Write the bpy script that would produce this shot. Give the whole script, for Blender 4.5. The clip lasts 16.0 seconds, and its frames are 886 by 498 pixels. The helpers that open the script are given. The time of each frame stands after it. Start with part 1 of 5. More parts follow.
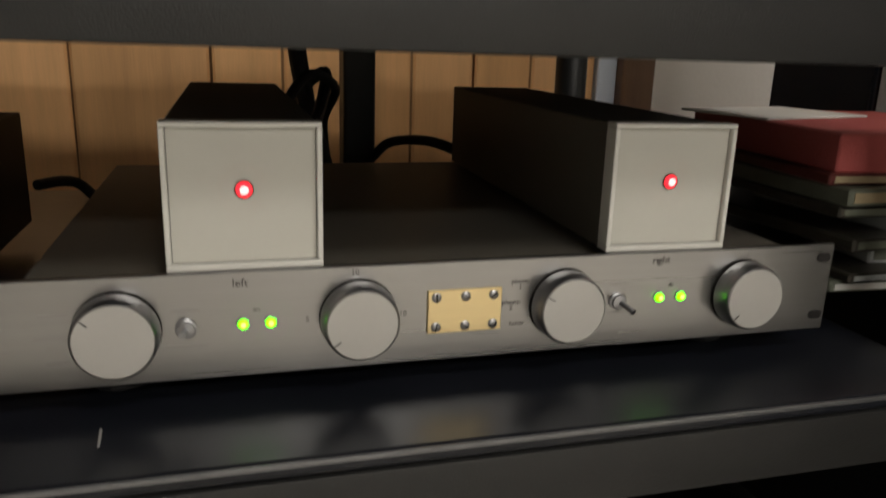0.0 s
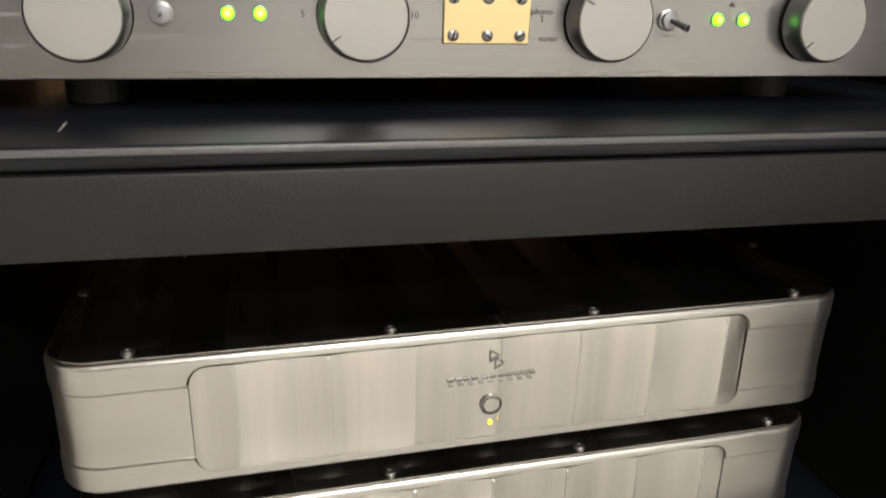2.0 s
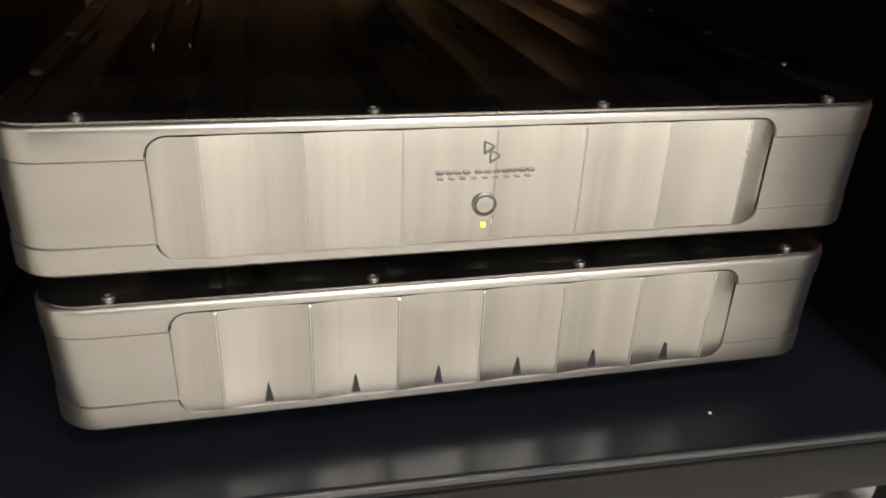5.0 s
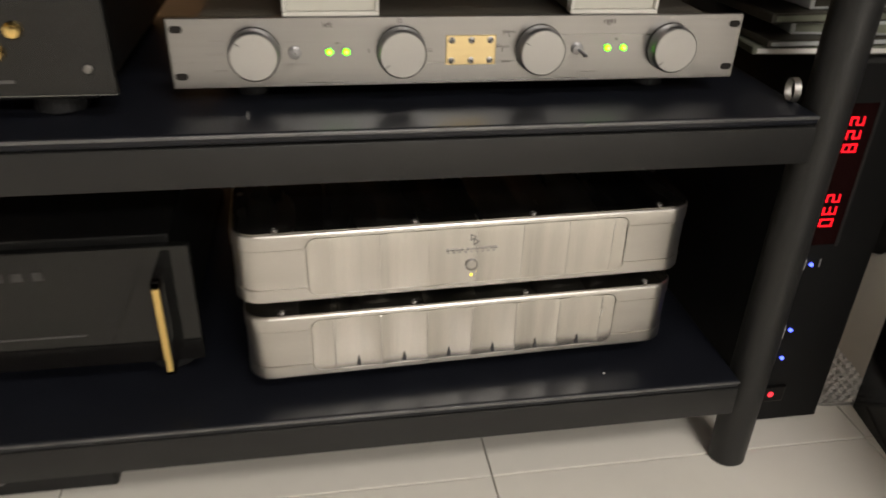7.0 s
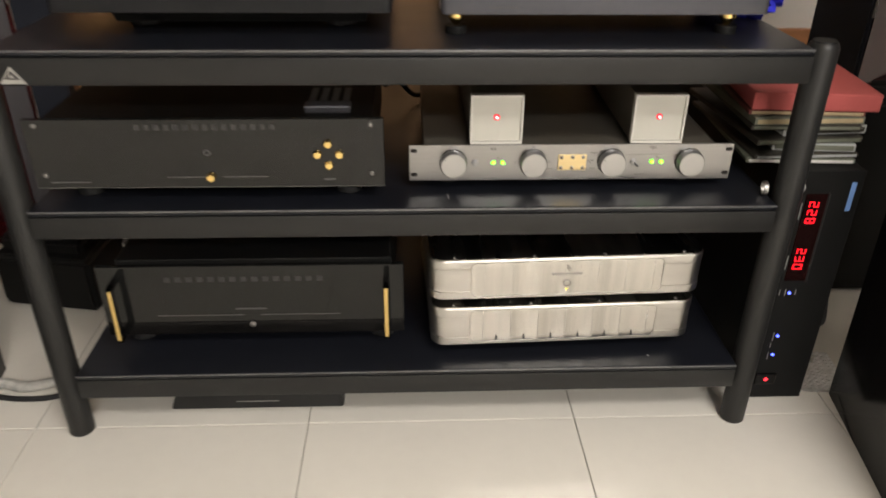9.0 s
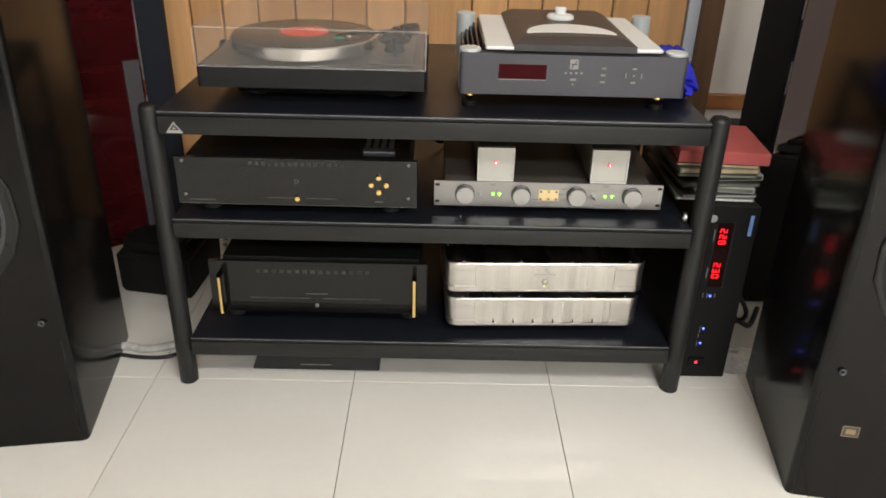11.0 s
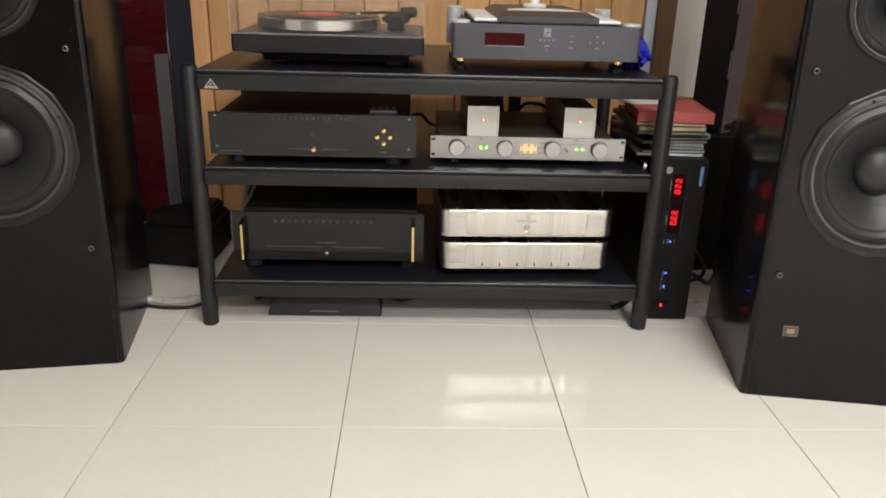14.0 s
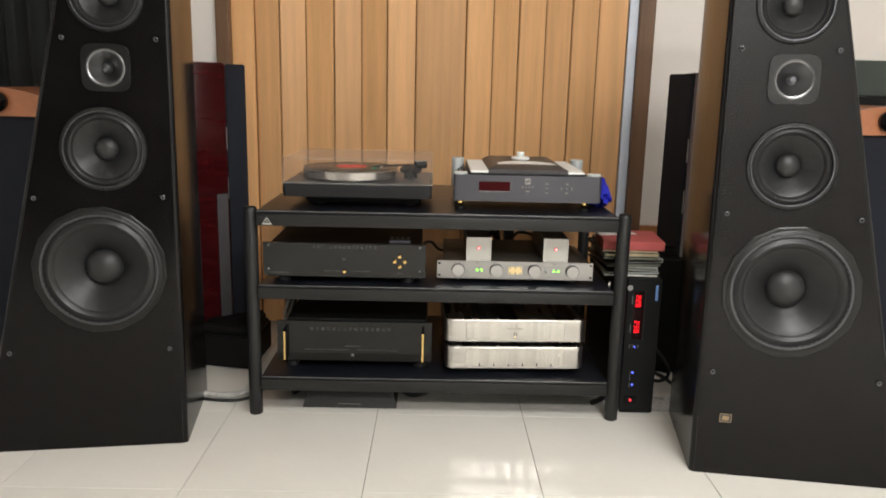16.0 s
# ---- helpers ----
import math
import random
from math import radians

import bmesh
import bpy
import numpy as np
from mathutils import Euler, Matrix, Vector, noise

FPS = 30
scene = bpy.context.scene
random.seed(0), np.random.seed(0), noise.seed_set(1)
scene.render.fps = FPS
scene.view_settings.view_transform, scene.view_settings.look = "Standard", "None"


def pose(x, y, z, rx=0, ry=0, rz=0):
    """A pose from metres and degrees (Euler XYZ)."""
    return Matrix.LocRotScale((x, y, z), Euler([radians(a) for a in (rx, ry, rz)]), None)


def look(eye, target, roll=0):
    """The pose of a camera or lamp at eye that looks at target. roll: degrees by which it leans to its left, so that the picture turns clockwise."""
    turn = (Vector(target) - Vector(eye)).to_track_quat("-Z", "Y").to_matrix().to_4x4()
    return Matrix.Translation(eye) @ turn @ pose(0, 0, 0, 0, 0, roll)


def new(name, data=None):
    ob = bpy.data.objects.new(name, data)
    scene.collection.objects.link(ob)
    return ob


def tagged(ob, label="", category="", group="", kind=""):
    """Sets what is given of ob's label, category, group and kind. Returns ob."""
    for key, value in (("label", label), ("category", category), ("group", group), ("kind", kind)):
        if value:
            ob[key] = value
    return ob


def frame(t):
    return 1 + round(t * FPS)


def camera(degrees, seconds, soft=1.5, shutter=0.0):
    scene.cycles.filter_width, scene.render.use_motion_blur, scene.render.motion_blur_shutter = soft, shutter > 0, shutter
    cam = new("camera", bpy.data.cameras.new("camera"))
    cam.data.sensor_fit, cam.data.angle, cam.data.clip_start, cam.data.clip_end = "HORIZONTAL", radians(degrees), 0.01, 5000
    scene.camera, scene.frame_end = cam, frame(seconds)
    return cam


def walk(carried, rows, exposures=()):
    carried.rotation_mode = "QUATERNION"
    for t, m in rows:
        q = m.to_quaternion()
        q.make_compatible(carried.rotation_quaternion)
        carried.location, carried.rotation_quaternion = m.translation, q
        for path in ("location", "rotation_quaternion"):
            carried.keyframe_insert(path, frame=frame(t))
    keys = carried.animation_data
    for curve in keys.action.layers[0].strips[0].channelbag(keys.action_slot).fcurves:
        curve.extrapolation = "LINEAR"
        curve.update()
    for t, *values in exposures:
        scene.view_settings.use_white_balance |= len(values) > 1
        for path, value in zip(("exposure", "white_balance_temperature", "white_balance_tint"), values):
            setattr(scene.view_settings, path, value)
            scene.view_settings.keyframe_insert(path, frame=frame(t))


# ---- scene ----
cam = camera(60.5, 16.0, soft=1.7, shutter=0.5)
PATH = [
    (0, (0.121, -0.343, 0.609), (0.655, 1.512, 0.087), 1.9),
    (0.5, (0.131, -0.328, 0.563), (0.625, 1.536, 0.031), 1.7),
    (1, (0.133, -0.326, 0.534), (0.597, 1.53, -0.048), 1.5),
    (1.5, (0.133, -0.326, 0.507), (0.578, 1.518, -0.128), 1.4),
    (2, (0.141, -0.327, 0.491), (0.564, 1.498, -0.209), 1.6),
    (2.5, (0.141, -0.332, 0.48), (0.553, 1.478, -0.263), 2.3),
    (3, (0.14, -0.342, 0.472), (0.536, 1.465, -0.287), 3.2),
    (3.5, (0.147, -0.345, 0.454), (0.521, 1.458, -0.326), 3.6),
    (4, (0.152, -0.339, 0.435), (0.516, 1.449, -0.382), 4.1),
    (4.5, (0.155, -0.32, 0.413), (0.529, 1.451, -0.438), 3.8),
    (4.7, (0.16, -0.31, 0.411), (0.535, 1.448, -0.466), 3.3),
    (6.8, (0.085, -0.554, 0.623), (0.497, 1.122, -0.388), 2.1),
    (7, (0.112, -0.59, 0.64), (0.42, 1.117, -0.356), 1.9),
    (7.5, (0.101, -0.687, 0.684), (0.339, 1.023, -0.325), 2.2),
    (8, (0.069, -0.784, 0.77), (0.262, 0.911, -0.273), 2.3),
    (8.5, (0.041, -0.879, 0.85), (0.186, 0.825, -0.187), 1.2),
    (9, (0.005, -1.01, 0.902), (0.083, 0.737, -0.069), 0.6),
    (9.2, (-0.02, -1.049, 0.947), (0.068, 0.688, -0.041), 1.2),
    (11.3, (0.004, -1.511, 1.085), (0.022, 0.282, 0.199), 1.5),
    (11.5, (-0.005, -1.544, 1.081), (0.012, 0.252, 0.201), 1.4),
    (12, (-0.03, -1.599, 1.064), (-0.009, 0.198, 0.186), 0.9),
    (12.5, (-0.07, -1.687, 1.038), (-0.011, 0.127, 0.198), 0.7),
    (13, (-0.098, -1.77, 1.038), (-0.026, 0.053, 0.218), 0.7),
    (13.5, (-0.074, -1.809, 0.988), (0.015, 0.029, 0.202), 1.1),
    (14, (-0.039, -1.804, 0.892), (0.04, 0.066, 0.187), 1.7),
    (14.5, (-0.015, -1.86, 0.829), (0.02, 0.067, 0.295), 1.0),
    (15, (-0.01, -2.016, 0.909), (0.006, -0.077, 0.416), 0.7),
    (15.5, (-0.002, -2.164, 0.966), (0.014, -0.217, 0.509), 1.1),
    (16, (-0.007, -2.248, 1.018), (0.014, -0.292, 0.601), 1.3),
]
walk(cam, [(t, look(eye, target, roll)) for t, eye, target, roll in PATH],
     exposures=[(0.0, -0.70, 6750, 9), (1.0, -0.36, 6550, 8), (1.5, -0.18, 6500, 8), (2.5, -0.08, 6550, 9), (3.5, -0.10, 6600, 10), (4.7, -0.10, 6550, 10), (7.0, -0.34, 6850, 11), (8.0, -0.05, 6850, 11), (9.0, 0.06, 6800, 11), (11.3, 0.10, 6350, 9), (12.5, 0.03, 6350, 9), (16.0, -0.02, 6400, 9)])

# ---- world, lamps ----
world = bpy.data.worlds.new("room_world")
scene.world = world
world.use_nodes = True
world.node_tree.nodes["Background"].inputs[0].default_value = (0.9, 0.92, 1.0, 1)
world.node_tree.nodes["Background"].inputs[1].default_value = 0.02
scene.view_settings.exposure = 0.0


def area_lamp(name, eye, target, sx, sy, watts, colour):
    data = bpy.data.lights.new(name, "AREA")
    data.shape, data.size, data.size_y, data.energy, data.color = "RECTANGLE", sx, sy, watts, colour
    ob = new(name, data)
    ob.matrix_world = look(eye, target)
    return ob


LAMP_SPOTS = [(1.0, -2.0, 52), (0.7, -3.8, 108)]
for lx, ly, watts in LAMP_SPOTS:
    area_lamp("ceiling_lamp_light", (lx, ly, 2.66), (lx, ly, 0), 1.2, 0.5, watts, (1.0, 0.98, 0.95))


# ---- materials ----
def material(name, colour, rough=0.5, metal=0.0, vary=0.12, scale=8.0, grain=0.0, stretch=(1, 1, 1), bump=0.0, bump_scale=200.0, coat=0.0,
             rough_vary=0.1, emit=None, strength=0.0, alpha_glass=False, ior=1.45, random_tint=0.0, spec=0.5, aniso=0.0, fine=0.35):
    m = bpy.data.materials.new(name)
    m.use_nodes = True
    nt = m.node_tree
    b = nt.nodes["Principled BSDF"]
    tc = nt.nodes.new("ShaderNodeTexCoord")
    mp = nt.nodes.new("ShaderNodeMapping")
    mp.inputs["Scale"].default_value = stretch
    nt.links.new(tc.outputs["Object"], mp.inputs["Vector"])
    n1 = nt.nodes.new("ShaderNodeTexNoise")
    n1.inputs["Scale"].default_value, n1.inputs["Detail"].default_value = scale, 6
    nt.links.new(mp.outputs["Vector"], n1.inputs["Vector"])
    n2 = nt.nodes.new("ShaderNodeTexNoise")
    n2.inputs["Scale"].default_value, n2.inputs["Detail"].default_value = scale * 14, 3
    nt.links.new(mp.outputs["Vector"], n2.inputs["Vector"])
    mix = nt.nodes.new("ShaderNodeMath")
    mix.operation = "MULTIPLY_ADD"
    nt.links.new(n2.outputs["Fac"], mix.inputs[0])
    mix.inputs[1].default_value = fine
    nt.links.new(n1.outputs["Fac"], mix.inputs[2])
    rng = nt.nodes.new("ShaderNodeMapRange")
    rng.inputs["From Min"].default_value, rng.inputs["From Max"].default_value = 0.325 + fine * 0.07, 0.65 + fine
    rng.inputs["To Min"].default_value, rng.inputs["To Max"].default_value = 1 - vary, 1 + vary
    nt.links.new(mix.outputs[0], rng.inputs["Value"])
    hsv = nt.nodes.new("ShaderNodeHueSaturation")
    hsv.inputs["Color"].default_value = (*colour, 1)
    last = rng.outputs["Result"]
    if random_tint:
        info = nt.nodes.new("ShaderNodeObjectInfo")
        r2 = nt.nodes.new("ShaderNodeMapRange")
        r2.inputs["To Min"].default_value, r2.inputs["To Max"].default_value = 1 - random_tint, 1 + random_tint
        nt.links.new(info.outputs["Random"], r2.inputs["Value"])
        mul = nt.nodes.new("ShaderNodeMath")
        mul.operation = "MULTIPLY"
        nt.links.new(last, mul.inputs[0])
        nt.links.new(r2.outputs["Result"], mul.inputs[1])
        last = mul.outputs[0]
    nt.links.new(last, hsv.inputs["Value"])
    nt.links.new(hsv.outputs["Color"], b.inputs["Base Color"])
    rr = nt.nodes.new("ShaderNodeMapRange")
    rr.inputs["To Min"].default_value, rr.inputs["To Max"].default_value = max(0.02, rough - rough_vary * rough), min(1, rough + rough_vary * rough * 2)
    nt.links.new(n1.outputs["Fac"], rr.inputs["Value"])
    nt.links.new(rr.outputs["Result"], b.inputs["Roughness"])
    b.inputs["Metallic"].default_value = metal
    b.inputs["IOR"].default_value = ior
    b.inputs["Coat Weight"].default_value = coat
    b.inputs["Coat Roughness"].default_value = 0.05
    b.inputs["Specular IOR Level"].default_value = spec
    b.inputs["Anisotropic"].default_value = aniso
    if bump:
        n3 = nt.nodes.new("ShaderNodeTexNoise")
        n3.inputs["Scale"].default_value, n3.inputs["Detail"].default_value = bump_scale, 4
        nt.links.new(mp.outputs["Vector"], n3.inputs["Vector"])
        bp = nt.nodes.new("ShaderNodeBump")
        bp.inputs["Strength"].default_value, bp.inputs["Distance"].default_value = bump, 0.002
        nt.links.new(n3.outputs["Fac"], bp.inputs["Height"])
        nt.links.new(bp.outputs["Normal"], b.inputs["Normal"])
    if emit:
        b.inputs["Emission Color"].default_value = (*emit, 1)
        b.inputs["Emission Strength"].default_value = strength
    if alpha_glass:
        b.inputs["Transmission Weight"].default_value = 1.0
    return m


def clear_acrylic(name, colour, tint):
    """A clear sheet: mostly straight through, with a mirror-like gloss that grows at low angles."""
    m = bpy.data.materials.new(name)
    m.use_nodes = True
    nt = m.node_tree
    nt.nodes.clear()
    out = nt.nodes.new("ShaderNodeOutputMaterial")
    see = nt.nodes.new("ShaderNodeBsdfTransparent")
    see.inputs[0].default_value = (*colour, 1)
    gloss = nt.nodes.new("ShaderNodeBsdfGlossy")
    gloss.inputs["Roughness"].default_value = 0.04
    # pale diffuse share: paints reflected haze into the sheet, by tint
    dust = nt.nodes.new("ShaderNodeBsdfDiffuse")
    dust.inputs[0].default_value = (0.75, 0.72, 0.68, 1)
    a = nt.nodes.new("ShaderNodeMixShader")
    a.inputs[0].default_value = 0.035
    nt.links.new(see.outputs[0], a.inputs[1])
    nt.links.new(gloss.outputs[0], a.inputs[2])
    b = nt.nodes.new("ShaderNodeMixShader")
    b.inputs[0].default_value = tint
    nt.links.new(a.outputs[0], b.inputs[1])
    nt.links.new(dust.outputs[0], b.inputs[2])
    nt.links.new(b.outputs[0], out.inputs[0])
    return m


M = {}
M["tile"] = material("cream_polished_tile", (0.735, 0.705, 0.645), 0.06, vary=0.05, scale=3, random_tint=0.02, spec=0.14, rough_vary=0.4, bump=0.010, bump_scale=9)
M["grout"] = material("dark_grout", (0.27, 0.235, 0.195), 0.9, vary=0.2, scale=30, bump=0.4)
M["plaster"] = material("white_plaster", (0.82, 0.775, 0.73), 0.85, vary=0.04, scale=5, bump=0.25, bump_scale=120)
M["room_paint"] = material("room_wall_paint", (0.68, 0.665, 0.645), 0.8, vary=0.05, scale=2)
# for the unseen wall half that keeps left-hand reflections dark
M["dark_wall"] = material("dark_reflection_wall", (0.034, 0.028, 0.024), 0.6, vary=0.2, scale=3, stretch=(6, 6, 0.4))
M["ceiling"] = material("ceiling_paint", (0.8, 0.78, 0.75), 0.9, vary=0.03, scale=2)
M["oak"] = material("honey_oak", (0.73, 0.41, 0.183), 0.40, vary=0.17, scale=5.0, stretch=(7, 7, 0.35), bump=0.15, bump_scale=60, random_tint=0.10)
M["groove_wood"] = material("dark_groove_wood", (0.24, 0.125, 0.05), 0.6, vary=0.2, scale=4, stretch=(8, 8, 0.4))
M["frame_wood"] = material("brown_frame_wood", (0.16, 0.085, 0.045), 0.4, vary=0.3, scale=4, stretch=(8, 8, 0.4))
M["rail_wood"] = material("orange_rail_wood", (0.42, 0.17, 0.06), 0.35, vary=0.25, scale=4, stretch=(0.5, 6, 6))
M["white_strip"] = material("cool_white_door_edge", (0.72, 0.78, 0.88), 0.5, vary=0.04)
M["rack"] = material("black_powder_coat", (0.017, 0.0168, 0.0165), 0.40, vary=0.15, scale=12, bump=0.12, bump_scale=900, spec=0.42)
M["board"] = material("black_laminate_board", (0.008, 0.009, 0.013), 0.32, vary=0.2, scale=20, rough_vary=0.08, spec=0.42)
# lighter grey that paints the lamp highlight on the shelf edges
M["highlight_grey"] = material("grey_edge_highlight", (0.16, 0.16, 0.165), 0.35, 0.6, vary=0.35, scale=12)
M["black"] = material("matt_black", (0.006, 0.006, 0.006), 0.55, vary=0.2, spec=0.28)
M["rubber"] = material("black_rubber", (0.014, 0.014, 0.015), 0.55, vary=0.2, bump=0.2, bump_scale=400)
M["gloss_black"] = material("black_lacquer", (0.006, 0.0055, 0.0055), 0.13, vary=0.2, scale=6, rough_vary=0.3, spec=0.32)
M["speaker_front"] = material("black_baffle_lacquer", (0.0048, 0.0040, 0.0042), 0.15, vary=0.25, scale=6, spec=0.31, rough_vary=0.35)
M["burgundy"] = material("burgundy_lacquer", (0.045, 0.004, 0.005), 0.13, vary=0.35, scale=5, stretch=(1, 1, 6), coat=0.6)
# grey for the pale reflection painted on the left slim loudspeaker
M["reflection_grey"] = material("painted_grey_reflection", (0.085, 0.08, 0.085), 0.15, vary=0.2, scale=5)
M["navy"] = material("dark_navy_cloth", (0.010, 0.012, 0.020), 0.85, vary=0.2, scale=30, bump=0.5, bump_scale=600)
M["cone"] = material("charcoal_paper_cone", (0.011, 0.0115, 0.0125), 0.36, vary=0.18, scale=14, bump=0.2, bump_scale=300)
M["cap"] = material("grey_dust_cap", (0.022, 0.022, 0.0225), 0.42, vary=0.12, scale=20)
M["surround"] = material("rubber_surround", (0.013, 0.013, 0.014), 0.36, vary=0.15, scale=20)
M["chassis"] = material("black_cast_ring", (0.006, 0.006, 0.0063), 0.38, vary=0.15, scale=12)
M["flange"] = material("grey_black_flange", (0.007, 0.0068, 0.007), 0.3, vary=0.2, scale=10)
M["ring_grey"] = material("grey_metal_ring", (0.12, 0.12, 0.13), 0.35, 0.8, vary=0.1)
M["titan"] = material("titanium_dome", (0.20, 0.20, 0.205), 0.30, 1.0, vary=0.1, scale=20)
M["alu"] = material("brushed_silver_aluminium", (0.345, 0.34, 0.335), 0.27, 1.0, vary=0.05, scale=10, stretch=(0.3, 20, 20), bump=0.02, bump_scale=90, rough_vary=0.2)
M["knob"] = material("bead_blasted_knob", (0.48, 0.47, 0.45), 0.5, 0.65, vary=0.04, scale=30)
M["knob_side"] = material("turned_knob_side", (0.34, 0.34, 0.35), 0.36, 1.0, vary=0.1, scale=10, stretch=(1, 20, 1))
# the upright noise bands paint room reflections into the metal's colour
M["cut_alu"] = material("diamond_cut_aluminium", (0.66, 0.64, 0.605), 0.17, 1.0, vary=0.15, scale=10, stretch=(7.0, 7.0, 0.10), rough_vary=0.3, fine=0.25)
# paler than the panel: the highlight on the scallop ridges as colour
M["ridge_highlight"] = material("ridge_highlight_metal", (0.90, 0.89, 0.86), 0.25, 1.0, vary=0.05)
M["case_alu"] = material("satin_machined_aluminium", (0.65, 0.63, 0.60), 0.30, 1.0, vary=0.06, scale=10, stretch=(1, 1, 6))
# noise stretched front to back puts reflected streaks into the colour
M["amp_top"] = material("dark_satin_lid", (0.34, 0.325, 0.30), 0.24, 1.0, vary=0.3, scale=6, stretch=(5, 0.4, 1), rough_vary=0.3, fine=0.1)
M["etched"] = material("etched_grey_print", (0.30, 0.29, 0.28), 0.5, 0.9, vary=0.1)
# dark grey that paints the reflections at the scallops' feet
M["reflection_wedge"] = material("dark_wedge_reflection", (0.10, 0.10, 0.11), 0.5, 0.9, vary=0.1)
M["umber"] = material("umber_painted_steel", (0.082, 0.074, 0.060), 0.5, vary=0.12, scale=10, bump=0.12, bump_scale=900)
M["cream"] = material("cream_panel", (0.50, 0.49, 0.44), 0.55, vary=0.04, scale=20)
M["white_rim"] = material("white_metal_rim", (0.62, 0.61, 0.57), 0.4, 0.2, vary=0.04)
M["brass"] = material("brushed_brass", (0.83, 0.66, 0.36), 0.34, 0.9, vary=0.06, scale=20, stretch=(0.5, 10, 10))
M["gold"] = material("polished_gold", (0.95, 0.68, 0.26), 0.16, 1.0, vary=0.08)
M["chrome"] = material("chrome", (0.75, 0.75, 0.75), 0.12, 1.0, vary=0.05)
M["steel"] = material("screw_steel", (0.30, 0.29, 0.28), 0.4, 1.0, vary=0.1)
M["dark_hole"] = material("dark_slot", (0.01, 0.008, 0.007), 0.8, vary=0.1)
M["ink"] = material("dark_print", (0.05, 0.045, 0.045), 0.6, vary=0.1)
M["faint_ink"] = material("faint_grey_print", (0.34, 0.33, 0.32), 0.5, 0.6, vary=0.1)
M["pale_ink"] = material("pale_grey_print", (0.30, 0.29, 0.28), 0.6, vary=0.1)
M["ghost_ink"] = material("ghost_grey_print", (0.034, 0.033, 0.032), 0.4, vary=0.1)
M["dim_ink"] = material("dim_grey_print", (0.085, 0.083, 0.080), 0.6, vary=0.1)
M["acrylic"] = material("smoked_acrylic_front", (0.009, 0.009, 0.0085), 0.07, vary=0.1, ior=1.47)
M["acrylic_edge"] = material("acrylic_polished_edge", (0.11, 0.11, 0.10), 0.2, vary=0.1)
M["led_green"] = material("green_led", (0.2, 0.8, 0.05), 0.3, emit=(0.09, 1.0, 0.002), strength=9.0)
M["led_red"] = material("red_led", (0.8, 0.05, 0.05), 0.3, emit=(1.0, 0.02, 0.04), strength=2.5)
M["led_hot"] = material("green_led_core", (0.7, 1.0, 0.5), 0.3, emit=(0.40, 1.0, 0.05), strength=4.0)
M["led_core"] = material("red_led_core", (1.0, 0.8, 0.8), 0.3, emit=(1.0, 0.55, 0.55), strength=2.5)
M["led_amber"] = material("amber_led", (0.9, 0.7, 0.05), 0.3, emit=(1.0, 0.72, 0.02), strength=3.0)
M["led_blue"] = material("blue_led", (0.1, 0.1, 0.9), 0.3, emit=(0.06, 0.10, 1.0), strength=6.0)
M["seg_red"] = material("red_segment", (0.8, 0.02, 0.02), 0.3, emit=(1.0, 0.008, 0.02), strength=2.6)
M["display_red"] = material("dark_red_display", (0.026, 0.001, 0.002), 0.3, vary=0.1, spec=0.1, emit=(0.10, 0.001, 0.004), strength=0.16)
M["display_dark"] = material("dark_display_window", (0.012, 0.003, 0.003), 0.12, vary=0.1)
M["gunmetal"] = material("gunmetal_fascia", (0.085, 0.085, 0.098), 0.38, 0.5, vary=0.08, scale=14, bump=0.06, bump_scale=900)
M["lid_dark"] = material("dark_grey_lid", (0.055, 0.053, 0.055), 0.42, 0.2, vary=0.1, scale=14)
M["satin_white"] = material("pale_anodised_top", (0.78, 0.79, 0.77), 0.5, 0.0, vary=0.05)
M["pillar"] = material("pale_grey_pillar", (0.62, 0.66, 0.66), 0.35, 0.3, vary=0.05)
M["blue_cloth"] = material("blue_cloth", (0.018, 0.022, 0.42), 0.9, vary=0.3, scale=25, bump=0.6, bump_scale=500)
M["vinyl"] = material("black_vinyl", (0.012, 0.011, 0.011), 0.22, vary=0.15, scale=40)
M["label_red"] = material("red_record_label", (0.80, 0.085, 0.05), 0.6, vary=0.06)
M["platter"] = material("polished_platter", (0.66, 0.65, 0.64), 0.22, 1.0, vary=0.05)
M["deck"] = material("charcoal_deck", (0.040, 0.042, 0.048), 0.32, vary=0.1, scale=20)
M["plinth"] = material("black_ash_plinth", (0.009, 0.009, 0.0105), 0.45, vary=0.2, scale=8, stretch=(0.5, 8, 8), bump=0.1, spec=0.35)
M["armboard"] = material("grey_armboard", (0.075, 0.082, 0.092), 0.3, 0.3, vary=0.06)
M["green"] = material("green_cartridge", (0.01, 0.20, 0.11), 0.35)
M["blue_bear"] = material("dark_blue_bearing", (0.008, 0.010, 0.020), 0.2, 0.2)
M["lid"] = clear_acrylic("clear_dust_cover", (0.985, 0.975, 0.965), 0.022)
# more tint here paints the top's haze and the edges' glint
M["lid_top"] = clear_acrylic("hazy_lid_top", (0.98, 0.965, 0.95), 0.06)
M["lid_edge"] = clear_acrylic("bright_lid_edge", (0.95, 0.95, 0.95), 0.20)
M["red_box"] = material("red_linen_box", (0.46, 0.095, 0.090), 0.7, vary=0.12, scale=14, bump=0.3, bump_scale=500)
M["paper"] = material("white_paper", (0.74, 0.72, 0.68), 0.8, vary=0.05)
M["card_a"] = material("dark_case_spine", (0.05, 0.045, 0.035), 0.4, vary=0.4, scale=30)
M["card_b"] = material("buff_card_spine", (0.42, 0.33, 0.20), 0.6, vary=0.3, scale=30)
M["card_c"] = material("maroon_spine", (0.13, 0.03, 0.025), 0.5, vary=0.3, scale=30)
